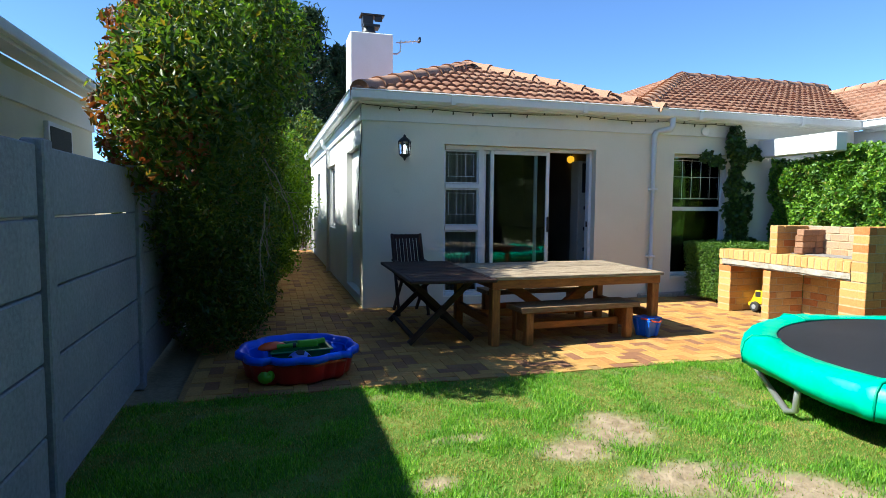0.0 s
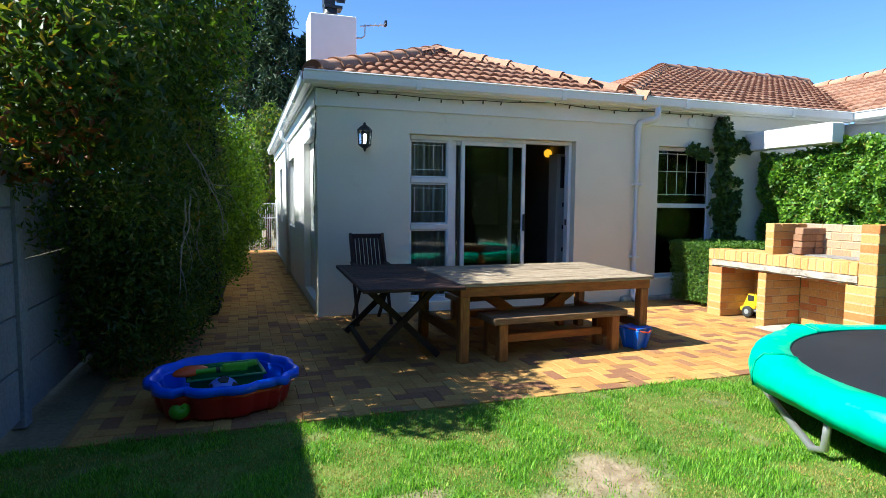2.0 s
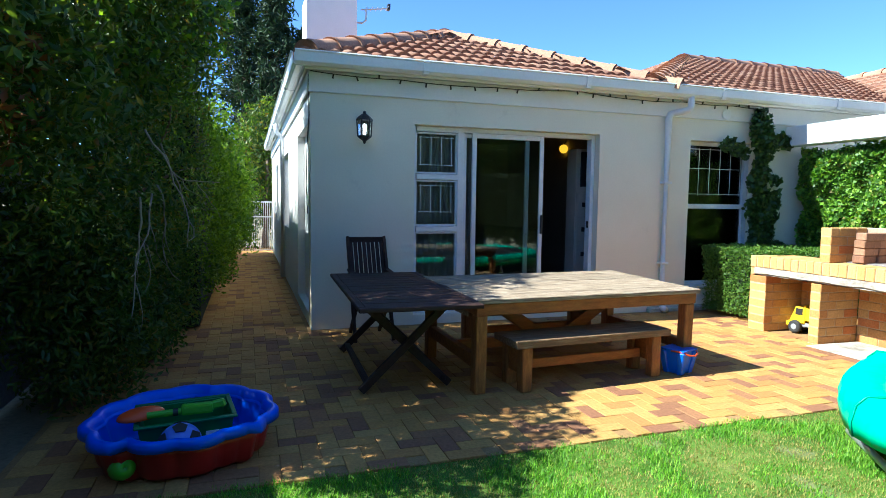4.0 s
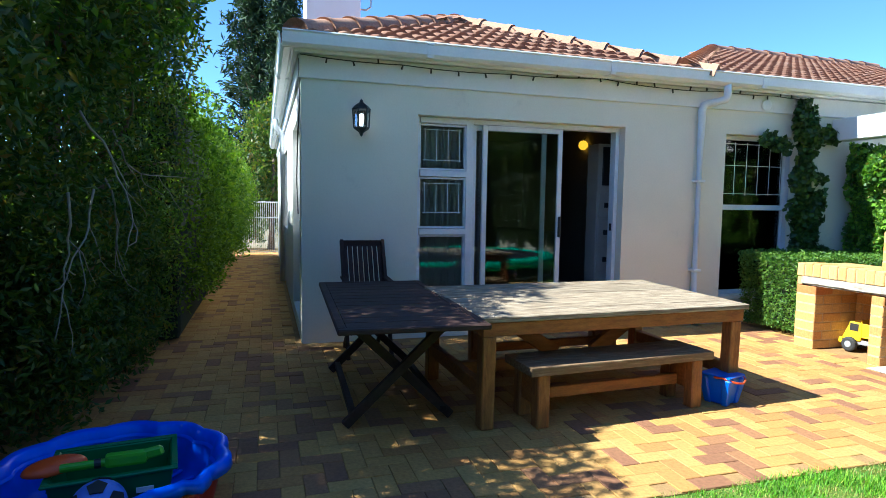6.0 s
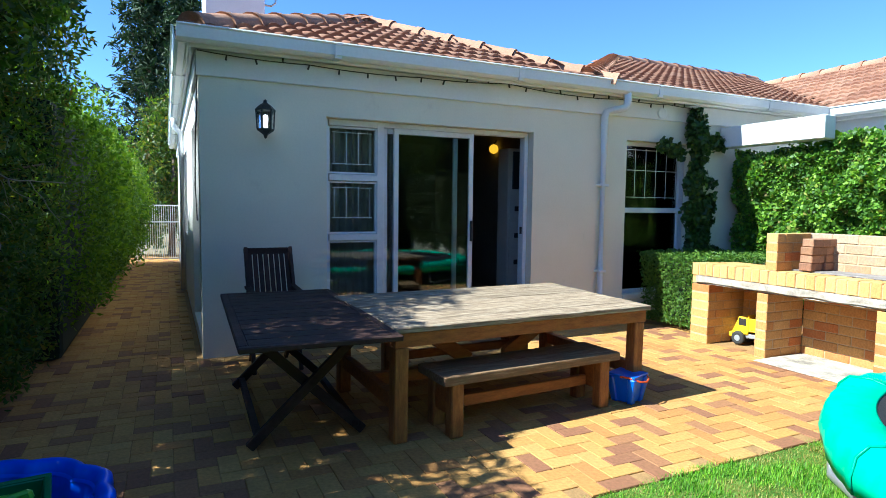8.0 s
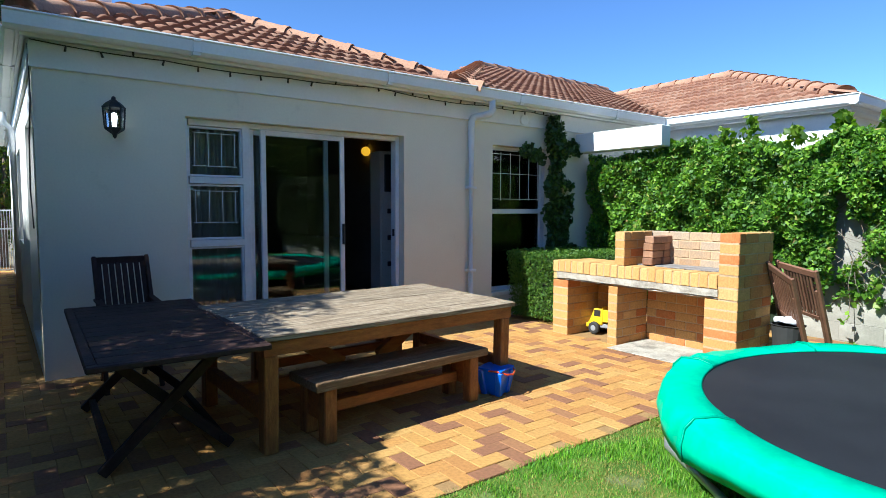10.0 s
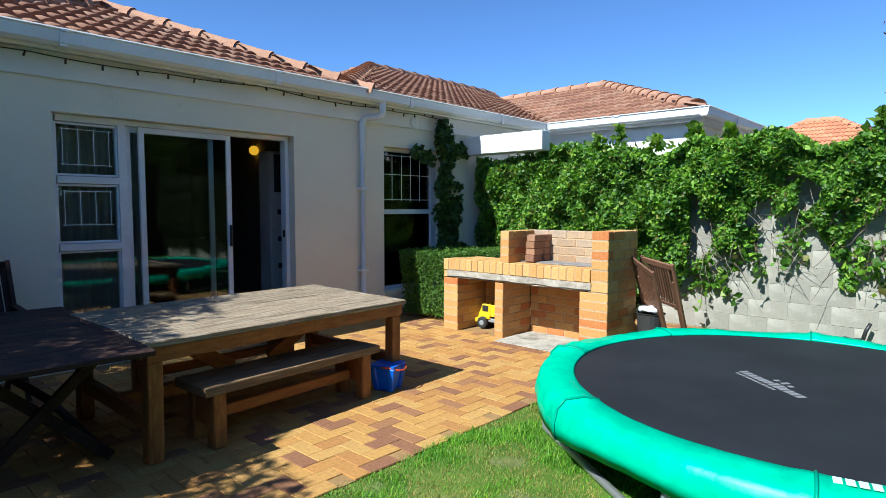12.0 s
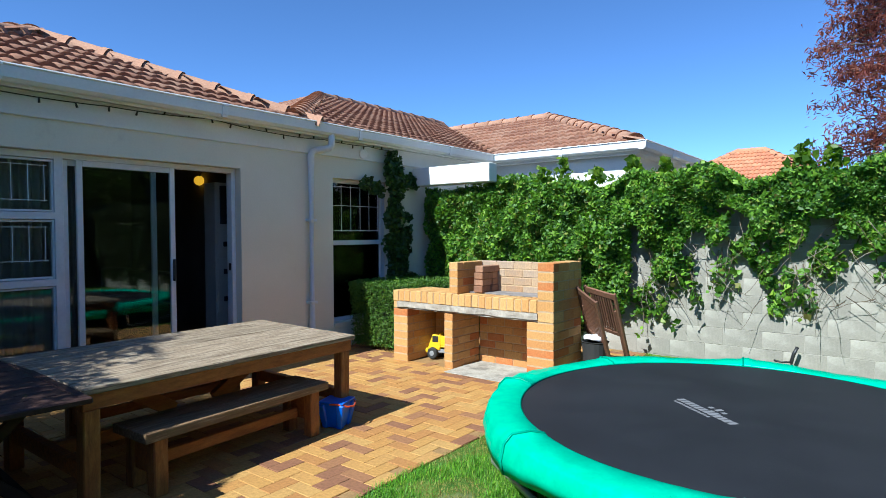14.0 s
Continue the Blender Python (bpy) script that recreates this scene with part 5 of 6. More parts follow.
for c in (145, 235, 325, 55):
    p = []
    for dd, z in ((-26, TH - 0.06), (-25, 0.05), (-22, 0.022), (0, 0.02), (22, 0.022), (25, 0.05), (26, TH - 0.06)):
        a = radians(c + dd)
        p.append(((TR_ - 0.06) * math.cos(a), (TR_ - 0.06) * math.sin(a), z))
    q = [p[0], p[1], p[2]]
    q += [p[4], p[5], p[6]]
    v, f = tube(q, 0.021, 10)
    data_part("leg", v, f, STEEL, tramp, smooth=True)
# printed maker's mark drawn as bars and crown shape
mark = bmesh.new()
for k in range(12):
    add_box(mark, (k * 0.045, 0, 0), (k * 0.045 + 0.034, 0.055 if k not in (6, 7) else 0.07, 0.002))
for k in range(12):
    add_box(mark, (0.03 + k * 0.03, -0.04, 0), (0.03 + k * 0.03 + 0.02, -0.02, 0.002))
for k in range(3):
    add_box(mark, (0.20 + k * 0.06, 0.09, 0), (0.23 + k * 0.06, 0.12 + 0.02 * (k == 1), 0.002))
mk = part("print", mark, PRINT, tramp, "worn grey printed mark")
mk.matrix_basis = pose(0.09, 0.42, TH - 0.0095, 0, 0, -130.8)
mark = bmesh.new()
for k in range(12):
    add_box(mark, (k * 0.04, 0, 0), (k * 0.04 + 0.03, 0.05, 0.002))
for k in range(5):
    add_box(mark, (0.2 + k * 0.04, -0.05, 0), (0.2 + k * 0.04 + 0.03, -0.012, 0.002))
mk = part("pad_print", mark, PRINT_LIGHT, tramp, "pale printed mark on the pad")
mk.matrix_basis = pose(-1.40, -0.32, TH + 0.032, 0, 0, -76) @ pose(0, 0, 0, 3, 0, 0)


# ---- foliage ----
rng = np.random.default_rng(7)


def leaves(name, points, size, material, parent=None, label="", spread=0.35, droop=0.0, aim=None, slim=0.45):
    """One folded blade at each point, turned at random about aim."""
    n = len(points)
    P = np.asarray(points, float)
    d = rng.normal(size=(n, 3))
    if aim is not None:
        d = d * 0.8 + np.asarray(aim)
    d[:, 2] -= droop
    d /= np.linalg.norm(d, axis=1)[:, None]
    u = rng.normal(size=(n, 3))
    s = np.cross(d, u)
    s /= np.linalg.norm(s, axis=1)[:, None] + 1e-9
    nn = np.cross(s, d)
    L = size * (1 + spread * rng.uniform(-1, 1, n))[:, None]
    w = L * slim
    base, tip = P - d * L * 0.5, P + d * L * 0.5
    mid = P - d * L * 0.04
    V = np.stack([base, mid + s * w * 0.5 + nn * L * 0.1, tip - nn * L * 0.06, mid - s * w * 0.5 + nn * L * 0.1], axis=1).reshape(-1, 3)
    me = bpy.data.meshes.new(name)
    me.vertices.add(4 * n)
    me.vertices.foreach_set("co", V.ravel())
    idx = np.arange(n) * 4
    F = np.stack([idx, idx + 1, idx + 2, idx, idx + 2, idx + 3], axis=1).ravel()
    me.loops.add(6 * n)
    me.loops.foreach_set("vertex_index", F.astype(np.int32))
    me.polygons.add(2 * n)
    me.polygons.foreach_set("loop_start", np.arange(0, 6 * n, 3, dtype=np.int32))
    me.update(calc_edges=True)
    return link(name, me, material, parent, label)


def clump_points(clumps, per_m2, shell=0.75):
    """Points in a thick, ragged shell of ellipsoid clumps; keeps out of the ground."""
    out = []
    for cx, cy, cz, rx, ry, rz in clumps:
        area = 4 * math.pi * ((rx * ry) ** 1.6 / 3 + (rx * rz) ** 1.6 / 3 + (ry * rz) ** 1.6 / 3) ** (1 / 1.6)
        n = int(area * per_m2)
        d = rng.normal(size=(n, 3))
        d /= np.linalg.norm(d, axis=1)[:, None]
        ph = rng.uniform(0, 6.28, 3)
        ragged = 1 + 0.10 * np.sin(5 * d[:, 0] + ph[0]) * np.sin(6 * d[:, 1] + ph[1]) + 0.09 * np.sin(11 * d[:, 2] + 7 * d[:, 0] + ph[2])
        r = (shell + (1.06 - shell) * rng.uniform(0, 1, n) ** 0.6) * ragged
        p = d * r[:, None] * np.array([rx, ry, rz]) + np.array([cx, cy, cz])
        out.append(p[p[:, 2] > 0.03])
    return np.concatenate(out)


def slab_points(n, lo, hi, bulge):
    """Points in the outer skin of a clipped block, with an uneven face."""
    lo, hi = np.array(lo, float), np.array(hi, float)
    p = rng.uniform(lo, hi, size=(n, 3))
    d = np.minimum(p - lo, hi - p)
    ax = rng.integers(0, 3, n)
    side_ = rng.integers(0, 2, n)
    keep = d[:, 2] >= 0
    depth = np.abs(rng.normal(0, 0.05, n))
    for k in range(3):
        m_ = ax == k
        p[m_, k] = np.where(side_[m_] == 0, lo[k] + depth[m_], hi[k] - depth[m_])
    wob = bulge * (np.sin(3.1 * p[:, 1] + 1.3 * p[:, 2]) + np.sin(4.3 * p[:, 2] + 2.2 * p[:, 0] + 1.0) + rng.normal(0, 0.5, n)) * 0.5
    c = (lo + hi) / 2
    out = p + (p - c) / (np.linalg.norm(p - c, axis=1)[:, None] + 1e-6) * wob[:, None]
    return out[keep & (out[:, 2] > 0.02)]


def branch(root, name, pts, r0, r1, material=BARK, n=8, label=""):
    t = [r0 + (r1 - r0) * k / (len(pts) - 1) for k in range(len(pts))]
    v, f = tube(pts, r0, n, t)
    return data_part(name, v, f, material, root, label, smooth=True)


def wander(a, d, steps, length, jitter, lift=0.0):
    p, dv, out = Vector(a), Vector(d).normalized(), [Vector(a)]
    for k in range(steps):
        dv = (dv + Vector((random.uniform(-1, 1), random.uniform(-1, 1), random.uniform(-1, 1) + lift)) * jitter).normalized()
        p = p + dv * length / steps
        out.append(p.copy())
    return out


# tall shrub-like tree over the boundary wall
tree = thing("tree", "tall leafy tree with red-tipped leaves beside the boundary wall", "tree", (0.32, 7.0, 0))
branch(tree, "trunk", [(0, 0, 0), (0.03, 0.05, 0.8), (0.10, 0.12, 1.6), (0.16, 0.2, 2.4), (0.22, 0.3, 3.4)], 0.09, 0.03)
branch(tree, "trunk", [(-0.1, 0.9, 0), (-0.06, 0.9, 1.0), (0.08, 1.0, 2.0), (0.2, 1.05, 3.2)], 0.07, 0.03)
for k in range(12):
    z = random.uniform(1.2, 3.0)
    a = random.uniform(0, 6.28)
    branch(tree, "limb", wander((0.08, 0.1 + 0.07 * k, z), (math.cos(a), math.sin(a), 0.7), 6, random.uniform(0.6, 1.0), 0.25, 0.2), 0.025, 0.006, n=6)
TREE = [(0.05, -1.45, 2.5, 0.42, 0.5, 0.48), (-0.05, -1.95, 2.15, 0.36, 0.4, 0.4), (-0.12, -1.58, 2.05, 0.42, 0.55, 0.58), (0.0, -1.15, 1.98, 0.5, 0.65, 0.5), (-0.1, -1.1, 1.5, 0.5, 0.6, 0.6), (0.0, -0.6, 2.75, 0.55, 0.6, 0.6), (0.25, 0.35, 2.9, 0.75, 0.85, 0.85), (-0.05, 0.0, 2.35, 0.62, 0.75, 0.7), (0.2, 1.2, 3.3, 0.72, 0.8, 0.95), (-0.35, 0.7, 2.9, 0.7, 0.7, 0.85),
        (0.0, 0.5, 3.75, 0.5, 0.6, 0.6), (0.3, 2.0, 2.8, 0.55, 0.7, 0.9), (0.1, -0.55, 1.5, 0.5, 0.6, 0.75), (0.25, 0.2, 1.4, 0.5, 0.7, 0.85), (0.1, -0.6, 0.6, 0.45, 0.6, 0.65),
        (0.25, 0.4, 0.6, 0.42, 0.8, 0.7), (-0.45, -0.1, 1.95, 0.35, 0.5, 0.45), (0.35, 1.2, 1.6, 0.45, 0.7, 1.1), (0.3, 1.3, 0.6, 0.4, 0.8, 0.7)]
leaves("crown", clump_points([c for c in TREE if c[2] > 1.7], 700, 0.5), 0.075, LEAF_TREE, tree, "dense dark green leaves", droop=0.25, slim=0.36)["kind"] = "stuff"
leaves("lower_crown", clump_points([c for c in TREE if c[2] <= 1.7], 900, 0.5), 0.055, LEAF_TREE, tree, "dense dark green lower leaves", droop=0.35, slim=0.34)["kind"] = "stuff"
tips = clump_points([(-0.2, -1.5, 1.98, 0.38, 0.55, 0.5), (-0.3, -0.6, 2.6, 0.4, 0.6, 0.55)], 420, 0.9)
leaves("tip_foliage", tips, 0.075, LEAF_RED, tree, "young red and bronze leaf tips", droop=0.1)["kind"] = "stuff"
# Brighter hedge leaf over the upper clumps: sunlight put into the colour.
yel = clump_points([(0.22, 1.3, 3.5, 0.72, 0.75, 0.85), (0.0, -0.7, 2.8, 0.5, 0.6, 0.55), (0.25, 0.3, 3.0, 0.75, 0.85, 0.85)], 300, 0.95)
leaves("sunlit_foliage", yel, 0.07, LEAF_HEDGE, tree, "yellow-green leaves with sunlight put into their brighter colour", droop=0.1)["kind"] = "stuff"
for k in range(5):
    y = -1.15 + 0.22 * k
    line = wander((0.56, y, random.uniform(1.25, 1.75)), (0.25, -0.15, -0.9), 10, random.uniform(0.6, 0.95), 0.42)
    line = [Vector((max(p.x, 0.52), p.y, p.z)) for p in line]
    branch(tree, "dead_twig", line, 0.007, 0.0025, PALE_TWIG, 5, "bare bleached twig")
    for q in (3, 5, 7):
        branch(tree, "dead_twig", wander(line[q], (0.2, random.uniform(-1, 1), -0.5), 5, random.uniform(0.2, 0.4), 0.3), 0.004, 0.0015, PALE_TWIG, 4, "bare bleached twig")


# clipped hedge along the passage
hedge = thing("hedge", "bright green clipped hedge lining the side passage", "hedge", (0, 0, 0))
for k in range(17):
    y = 8.9 + 0.5 * k
    branch(hedge, "stem", wander((0.55 + random.uniform(-0.1, 0.1), y, 0), (0.1, 0, 1), 6, 1.8, 0.12, 0.4), 0.03, 0.008, n=6)
HEDGE = [(0.55, 8.6, 1.2, 0.50, 0.55, 1.2)] + [(0.74 + 0.04 * math.sin(k * 2.1), 9.2 + 0.62 * k, 1.35 + 0.05 * math.sin(k * 1.7), 0.70 + 0.05 * math.sin(k), 0.55, 1.15 + 0.08 * math.sin(k * 2.7)) for k in range(14)]
leaves("foliage", clump_points(HEDGE, 800, 0.72), 0.055, LEAF_HEDGE, hedge, droop=0.1)["kind"] = "stuff"
# Near-black box hidden in the leaves: painted shade, also keeps sun off the passage.
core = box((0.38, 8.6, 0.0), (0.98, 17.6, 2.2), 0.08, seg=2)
part("shade_core", core, plain("hedge_core_shade", (0.012, 0.02, 0.007), 0.9), hedge)
low = [(0.47, 6.5 + 0.45 * k, 0.36 + 0.05 * math.sin(k * 1.9), 0.43, 0.42, 0.42) for k in range(22)] + [(0.44, 6.35 + 0.5 * k, 1.0, 0.44, 0.45, 0.55) for k in range(5)]
leaves("skirt", clump_points(low, 620, 0.6), 0.05, LEAF_TREE, hedge)["kind"] = "stuff"


# low box hedge by the barbecue
box_h = thing("box_hedge", "low clipped green box hedge beside the barbecue", "hedge", (0, 0, 0))
for k in range(5):
    branch(box_h, "stem", wander((7.05 + 0.3 * k, 7.6, 0), (0, 0, 1), 5, 0.7, 0.15, 0.3), 0.015, 0.005, n=6)
leaves("foliage", slab_points(30000, (6.86, 7.25, 0.05), (8.6, 8.05, 0.84), 0.05), 0.032, LEAF_BOX, box_h)["kind"] = "stuff"
# Inner block painted almost black as the shade between the box leaves.
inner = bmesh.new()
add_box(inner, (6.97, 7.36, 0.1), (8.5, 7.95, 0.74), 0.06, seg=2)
part("shade_core", inner, plain("hedge_shade", (0.015, 0.025, 0.008), 0.9), box_h)

# ---- ivy wall ----
IVX = 8.80
iw = thing("wall_east", "grey concrete block boundary wall overgrown with ivy", "wall", kind="structure")
part("mortar", box((IVX + 0.003, -4.0, -0.05), (IVX + 0.14, WALL_Y - 0.01, 1.9)), BLOCK, iw)
part("pillar", box((IVX - 0.06, 2.10, 0), (IVX + 0.01, 2.36, 2.0), 0.006), WHITE_PLASTER, iw)

ivy = thing("ivy", "thick green ivy hanging over the block wall", "ivy", (0, 0, 0))


def ivy_lower(y):
    """How far down the leaves hang at y."""
    base = 0.25 if y > 5.3 else 0.25 + (5.3 - y) * 1.0
    if y < 2.2:
        return 0.2 + 0.1 * math.sin(y * 6)
    return min(base, 1.02) + 0.16 * math.sin(y * 5.0) + 0.1 * math.sin(y * 11.3 + 1)


def ivy_upper(y):
    return 2.05 + 0.07 * math.sin(y * 3.1) + 0.06 * math.sin(y * 7.7 + 0.5)


n = 175000
yy = np.where(rng.uniform(size=n) < 0.78, rng.uniform(2.0, 8.15, n), rng.uniform(-3.9, 2.2, n))
lo_ = np.array([ivy_lower(y) for y in yy])
hi_ = np.array([ivy_upper(y) for y in yy])
tt = rng.uniform(0, 1, n) ** 0.62
zz = lo_ + (hi_ - lo_) * tt
lump = np.sin(6.1 * yy + 2.3 * zz) * np.sin(5.3 * zz - 1.9 * yy + 1.0) + 0.7 * np.sin(13.1 * yy - 4.0 * zz + 0.6) * np.sin(11.7 * zz + 3.3 * yy)
thick = 0.10 + 0.25 * np.clip((zz - lo_) / 0.9, 0, 1) + 0.085 * lump
xx = IVX - thick * rng.uniform(0.35, 1.0, n) ** 0.6
top = rng.uniform(size=n) < 0.16
xx[top] = IVX + rng.uniform(-0.35, 0.35, top.sum())
zz[top] = hi_[top] + rng.normal(0, 0.03, top.sum())
P_ = np.stack([xx, yy, zz], 1)
sparse = np.sin(7.3 * yy + 2.1 * zz) + np.sin(5.9 * zz - 8.7 * yy + 0.7) + 0.8 * np.sin(17.0 * yy + 11.0 * zz)
hole = (yy > 2.2) & (yy < 5.1) & ~top & (tt < 0.62) & (sparse + rng.normal(0, 0.35, n) > 1.5 * tt - 0.55)
P_, yy = P_[~hole], yy[~hole]
leaves("foliage", P_[yy > 1.9], 0.047, LEAF_IVY, ivy, aim=(-0.35, 0, 0.2), slim=0.85, droop=0.45, spread=0.6)["kind"] = "stuff"
# Unseen end, mirrored in the door: same ivy with shade painted in.
leaves("shaded_foliage", P_[yy <= 1.9], 0.06, LEAF_IVY_SHADED, ivy, aim=(-0.35, 0, 0.2), slim=0.85, droop=0.45, spread=0.6)["kind"] = "stuff"
SHOOTS = [(7.35, 0.28), (7.05, 0.16), (6.3, 0.22), (6.0, 0.3), (5.55, 0.18), (5.1, 0.26), (4.72, 0.22), (4.2, 0.12), (3.35, 0.26), (3.1, 0.22), (2.6, 0.12)]
sp = []
for y, h in SHOOTS:
    m_ = 90
    t_ = rng.uniform(0, 1, m_)
    sp.append(np.stack([IVX - 0.12 + rng.normal(0, 0.05, m_), y + rng.normal(0, 0.09, m_) * (1.2 - t_), 2.05 + h * t_ * 1.2], 1))
leaves("shoot_leaves", np.concatenate(sp), 0.085, LEAF_HEDGE, ivy, "sunlit pale green shoots", slim=0.8)["kind"] = "stuff"
hang = []
for k in range(26):
    y = random.uniform(2.3, 5.4)
    z1 = ivy_lower(y) + 0.15
    pts = wander((IVX - 0.05, y, z1), (0, random.uniform(-0.5, 0.5), -1), 7, random.uniform(0.25, 0.65), 0.22)
    pts = [Vector((min(p.x, IVX - 0.015), p.y, max(p.z, 0.08))) for p in pts]
    branch(ivy, "runner", pts, 0.006, 0.003, TWIG, 5, "bare ivy runner")
    for p in pts[1:]:
        for q in range(random.choice((1, 3, 4))):
            hang.append((p.x - 0.03, p.y + random.uniform(-0.06, 0.06), p.z + random.uniform(-0.05, 0.05)))
leaves("hanging_leaves", np.array(hang), 0.08, LEAF_IVY, ivy, slim=0.85, aim=(-0.5, 0, 0))["kind"] = "stuff"
# Box added behind the ivy, its near-black colour standing for leaf shade.
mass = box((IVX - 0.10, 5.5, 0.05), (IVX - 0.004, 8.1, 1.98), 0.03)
part("shade_core", mass, plain("ivy_shade", (0.012, 0.022, 0.008), 0.9), ivy)
for k in range(95):
    y = random.uniform(2.3, 5.2)
    branch(ivy, "dry_twig", wander((IVX - 0.15, y, random.uniform(0.75, 1.65)), (-0.15, random.uniform(-1, 1), -0.6), 5, random.uniform(0.25, 0.5), 0.3), 0.0045, 0.0015, random.choice((TWIG, PALE_TWIG)), 4)

climb = thing("climbing_ivy", "dark ivy climbing the house wall beside the window, shade put into its colour", "ivy", (-0.53, 0, 0))
branch(climb, "stem", [(8.35, WALL_Y - 0.03, 0), (8.33, WALL_Y - 0.04, 0.8), (8.4, WALL_Y - 0.04, 1.6), (8.3, WALL_Y - 0.04, 2.55)], 0.02, 0.006, n=6)
CL = []
for k in range(62):
    z = 0.15 + 2.38 * random.random() ** 0.9
    mid, half = (8.48, 0.22) if z < 1.75 else (8.34, 0.10)
    CL.append((mid + random.uniform(-half, half), WALL_Y - 0.09 - random.uniform(0, 0.05), z, random.uniform(0.05, 0.12), random.uniform(0.05, 0.08), random.uniform(0.07, 0.18)))
for k in range(7):
    CL.append((8.12 - 0.055 * k, WALL_Y - 0.08, 2.02 + 0.05 * math.sin(k * 1.7) + 0.02 * k, 0.07, 0.05, 0.07))
    CL.append((8.5 + 0.06 * k, WALL_Y - 0.08, 2.2 + 0.04 * math.sin(k * 2.1), 0.07, 0.05, 0.08))
leaves("foliage", clump_points(CL, 950, 0.3), 0.065, LEAF_CLIMB_SHADED, climb, slim=0.8, aim=(0, -0.5, 0), droop=0.3)["kind"] = "stuff"


# ---- conifers behind the house ----
def conifer(at, height, radius, label, material, seed, tiers=26, leaf=0.22, per=26, droop=0.25, slim=0.2):
    random.seed(seed)
    r = thing("conifer", label, "tree", at)
    branch(r, "trunk", [(0, 0, 0), (0.03, 0.02, height * 0.5), (0, 0, height * 0.98)], height * 0.018, 0.015)
    pts, aim = [], []
    vb, fb = [], []
    for k in range(tiers):
        z = height * (0.10 + 0.88 * k / tiers)
        L0 = radius * (1 - (k / tiers) ** 1.2) * (0.75 + 0.5 * random.random()) + 0.12
        for j in range(6):
            a = random.uniform(0, 6.28)
            L = L0 * random.uniform(0.6, 1.1)
            d = Vector((math.cos(a), math.sin(a), 0.35 - droop))
            b0 = len(vb)
            tv, tf = tube([(0, 0, z), tuple(d * L * 0.5 + Vector((0, 0, z + 0.05 * L))), tuple(d * L + Vector((0, 0, z - 0.05 * L)))], 0.02, 4, [0.025, 0.015, 0.005])
            vb += tv
            fb += [tuple(b0 + i for i in q) for q in tf]
            for q in range(per):
                t = random.uniform(0.15, 1.05)
                p = d * L * t + Vector((0, 0, z - 0.05 * L * t * t))
                s = 0.16 * (1.15 - t) * radius
                pts.append((p.x + random.gauss(0, s), p.y + random.gauss(0, s), p.z + random.gauss(0, 0.10) - 0.04))
    data_part("limbs", vb, fb, BARK, r)["kind"] = "stuff"
    leaves("crown", np.array(pts), leaf, material, r, droop=droop, slim=slim)["kind"] = "stuff"
    return r


conifer((2.45, 24.5, 0), 9.2, 2.0, "dark green conifer rising behind the passage gate", LEAF_CONIFER, 3, 30, 0.3, 44, -0.2)
conifer((3.6, 25.0, 0), 7.9, 1.9, "dark green conifer behind the house roof", LEAF_CONIFER, 5, 28, 0.3, 44, -0.2)
conifer((1.35, 25.3, 0), 9.7, 2.2, "dark green conifer beyond the hedge", LEAF_CONIFER, 6, 30, 0.3, 44, -0.2)
conifer((18.4, 2.7, 0), 10.5, 2.7, "rust-brown conifer with drooping sprays beyond the wall", LEAF_RUST, 9, 38, 0.14, 150, 0.5, 0.2)
random.seed(21)
back = thing("tree", "leafy green tree behind the passage gate", "tree", (1.9, 19.5, 0))
branch(back, "trunk", [(0, 0, 0), (0.05, 0, 1.2), (0.1, 0.1, 2.6)], 0.1, 0.04)
leaves("crown", clump_points([(0, 0, 2.2, 1.0, 0.8, 1.3), (-0.7, 0.4, 1.4, 0.9, 0.8, 1.3), (0.7, 0.5, 1.5, 0.9, 0.8, 1.3), (0.1, 0.6, 3.3, 0.8, 0.8, 0.9)], 260, 0.6), 0.12, LEAF_TREE, back)["kind"] = "stuff"

# tall hedge closing the garden behind
rear = thing("hedge", "tall dark green hedge closing the far end of the lawn", "hedge", (0, 0, 0))
for k in range(6):
    branch(rear, "stem", wander((0.4 + 1.6 * k, -3.6, 0), (0, 0, 1), 6, 3.6, 0.12, 0.4), 0.05, 0.012, n=6)
leaves("foliage", clump_points([(0.2 + 1.0 * k, -3.5 + 0.15 * math.sin(k * 2.0), 2.1 + 0.2 * math.sin(k * 1.3), 0.8, 0.6, 2.1 + 0.25 * math.sin(k * 2.3)) for k in range(10)], 170, 0.6), 0.13, LEAF_TREE, rear)["kind"] = "stuff"

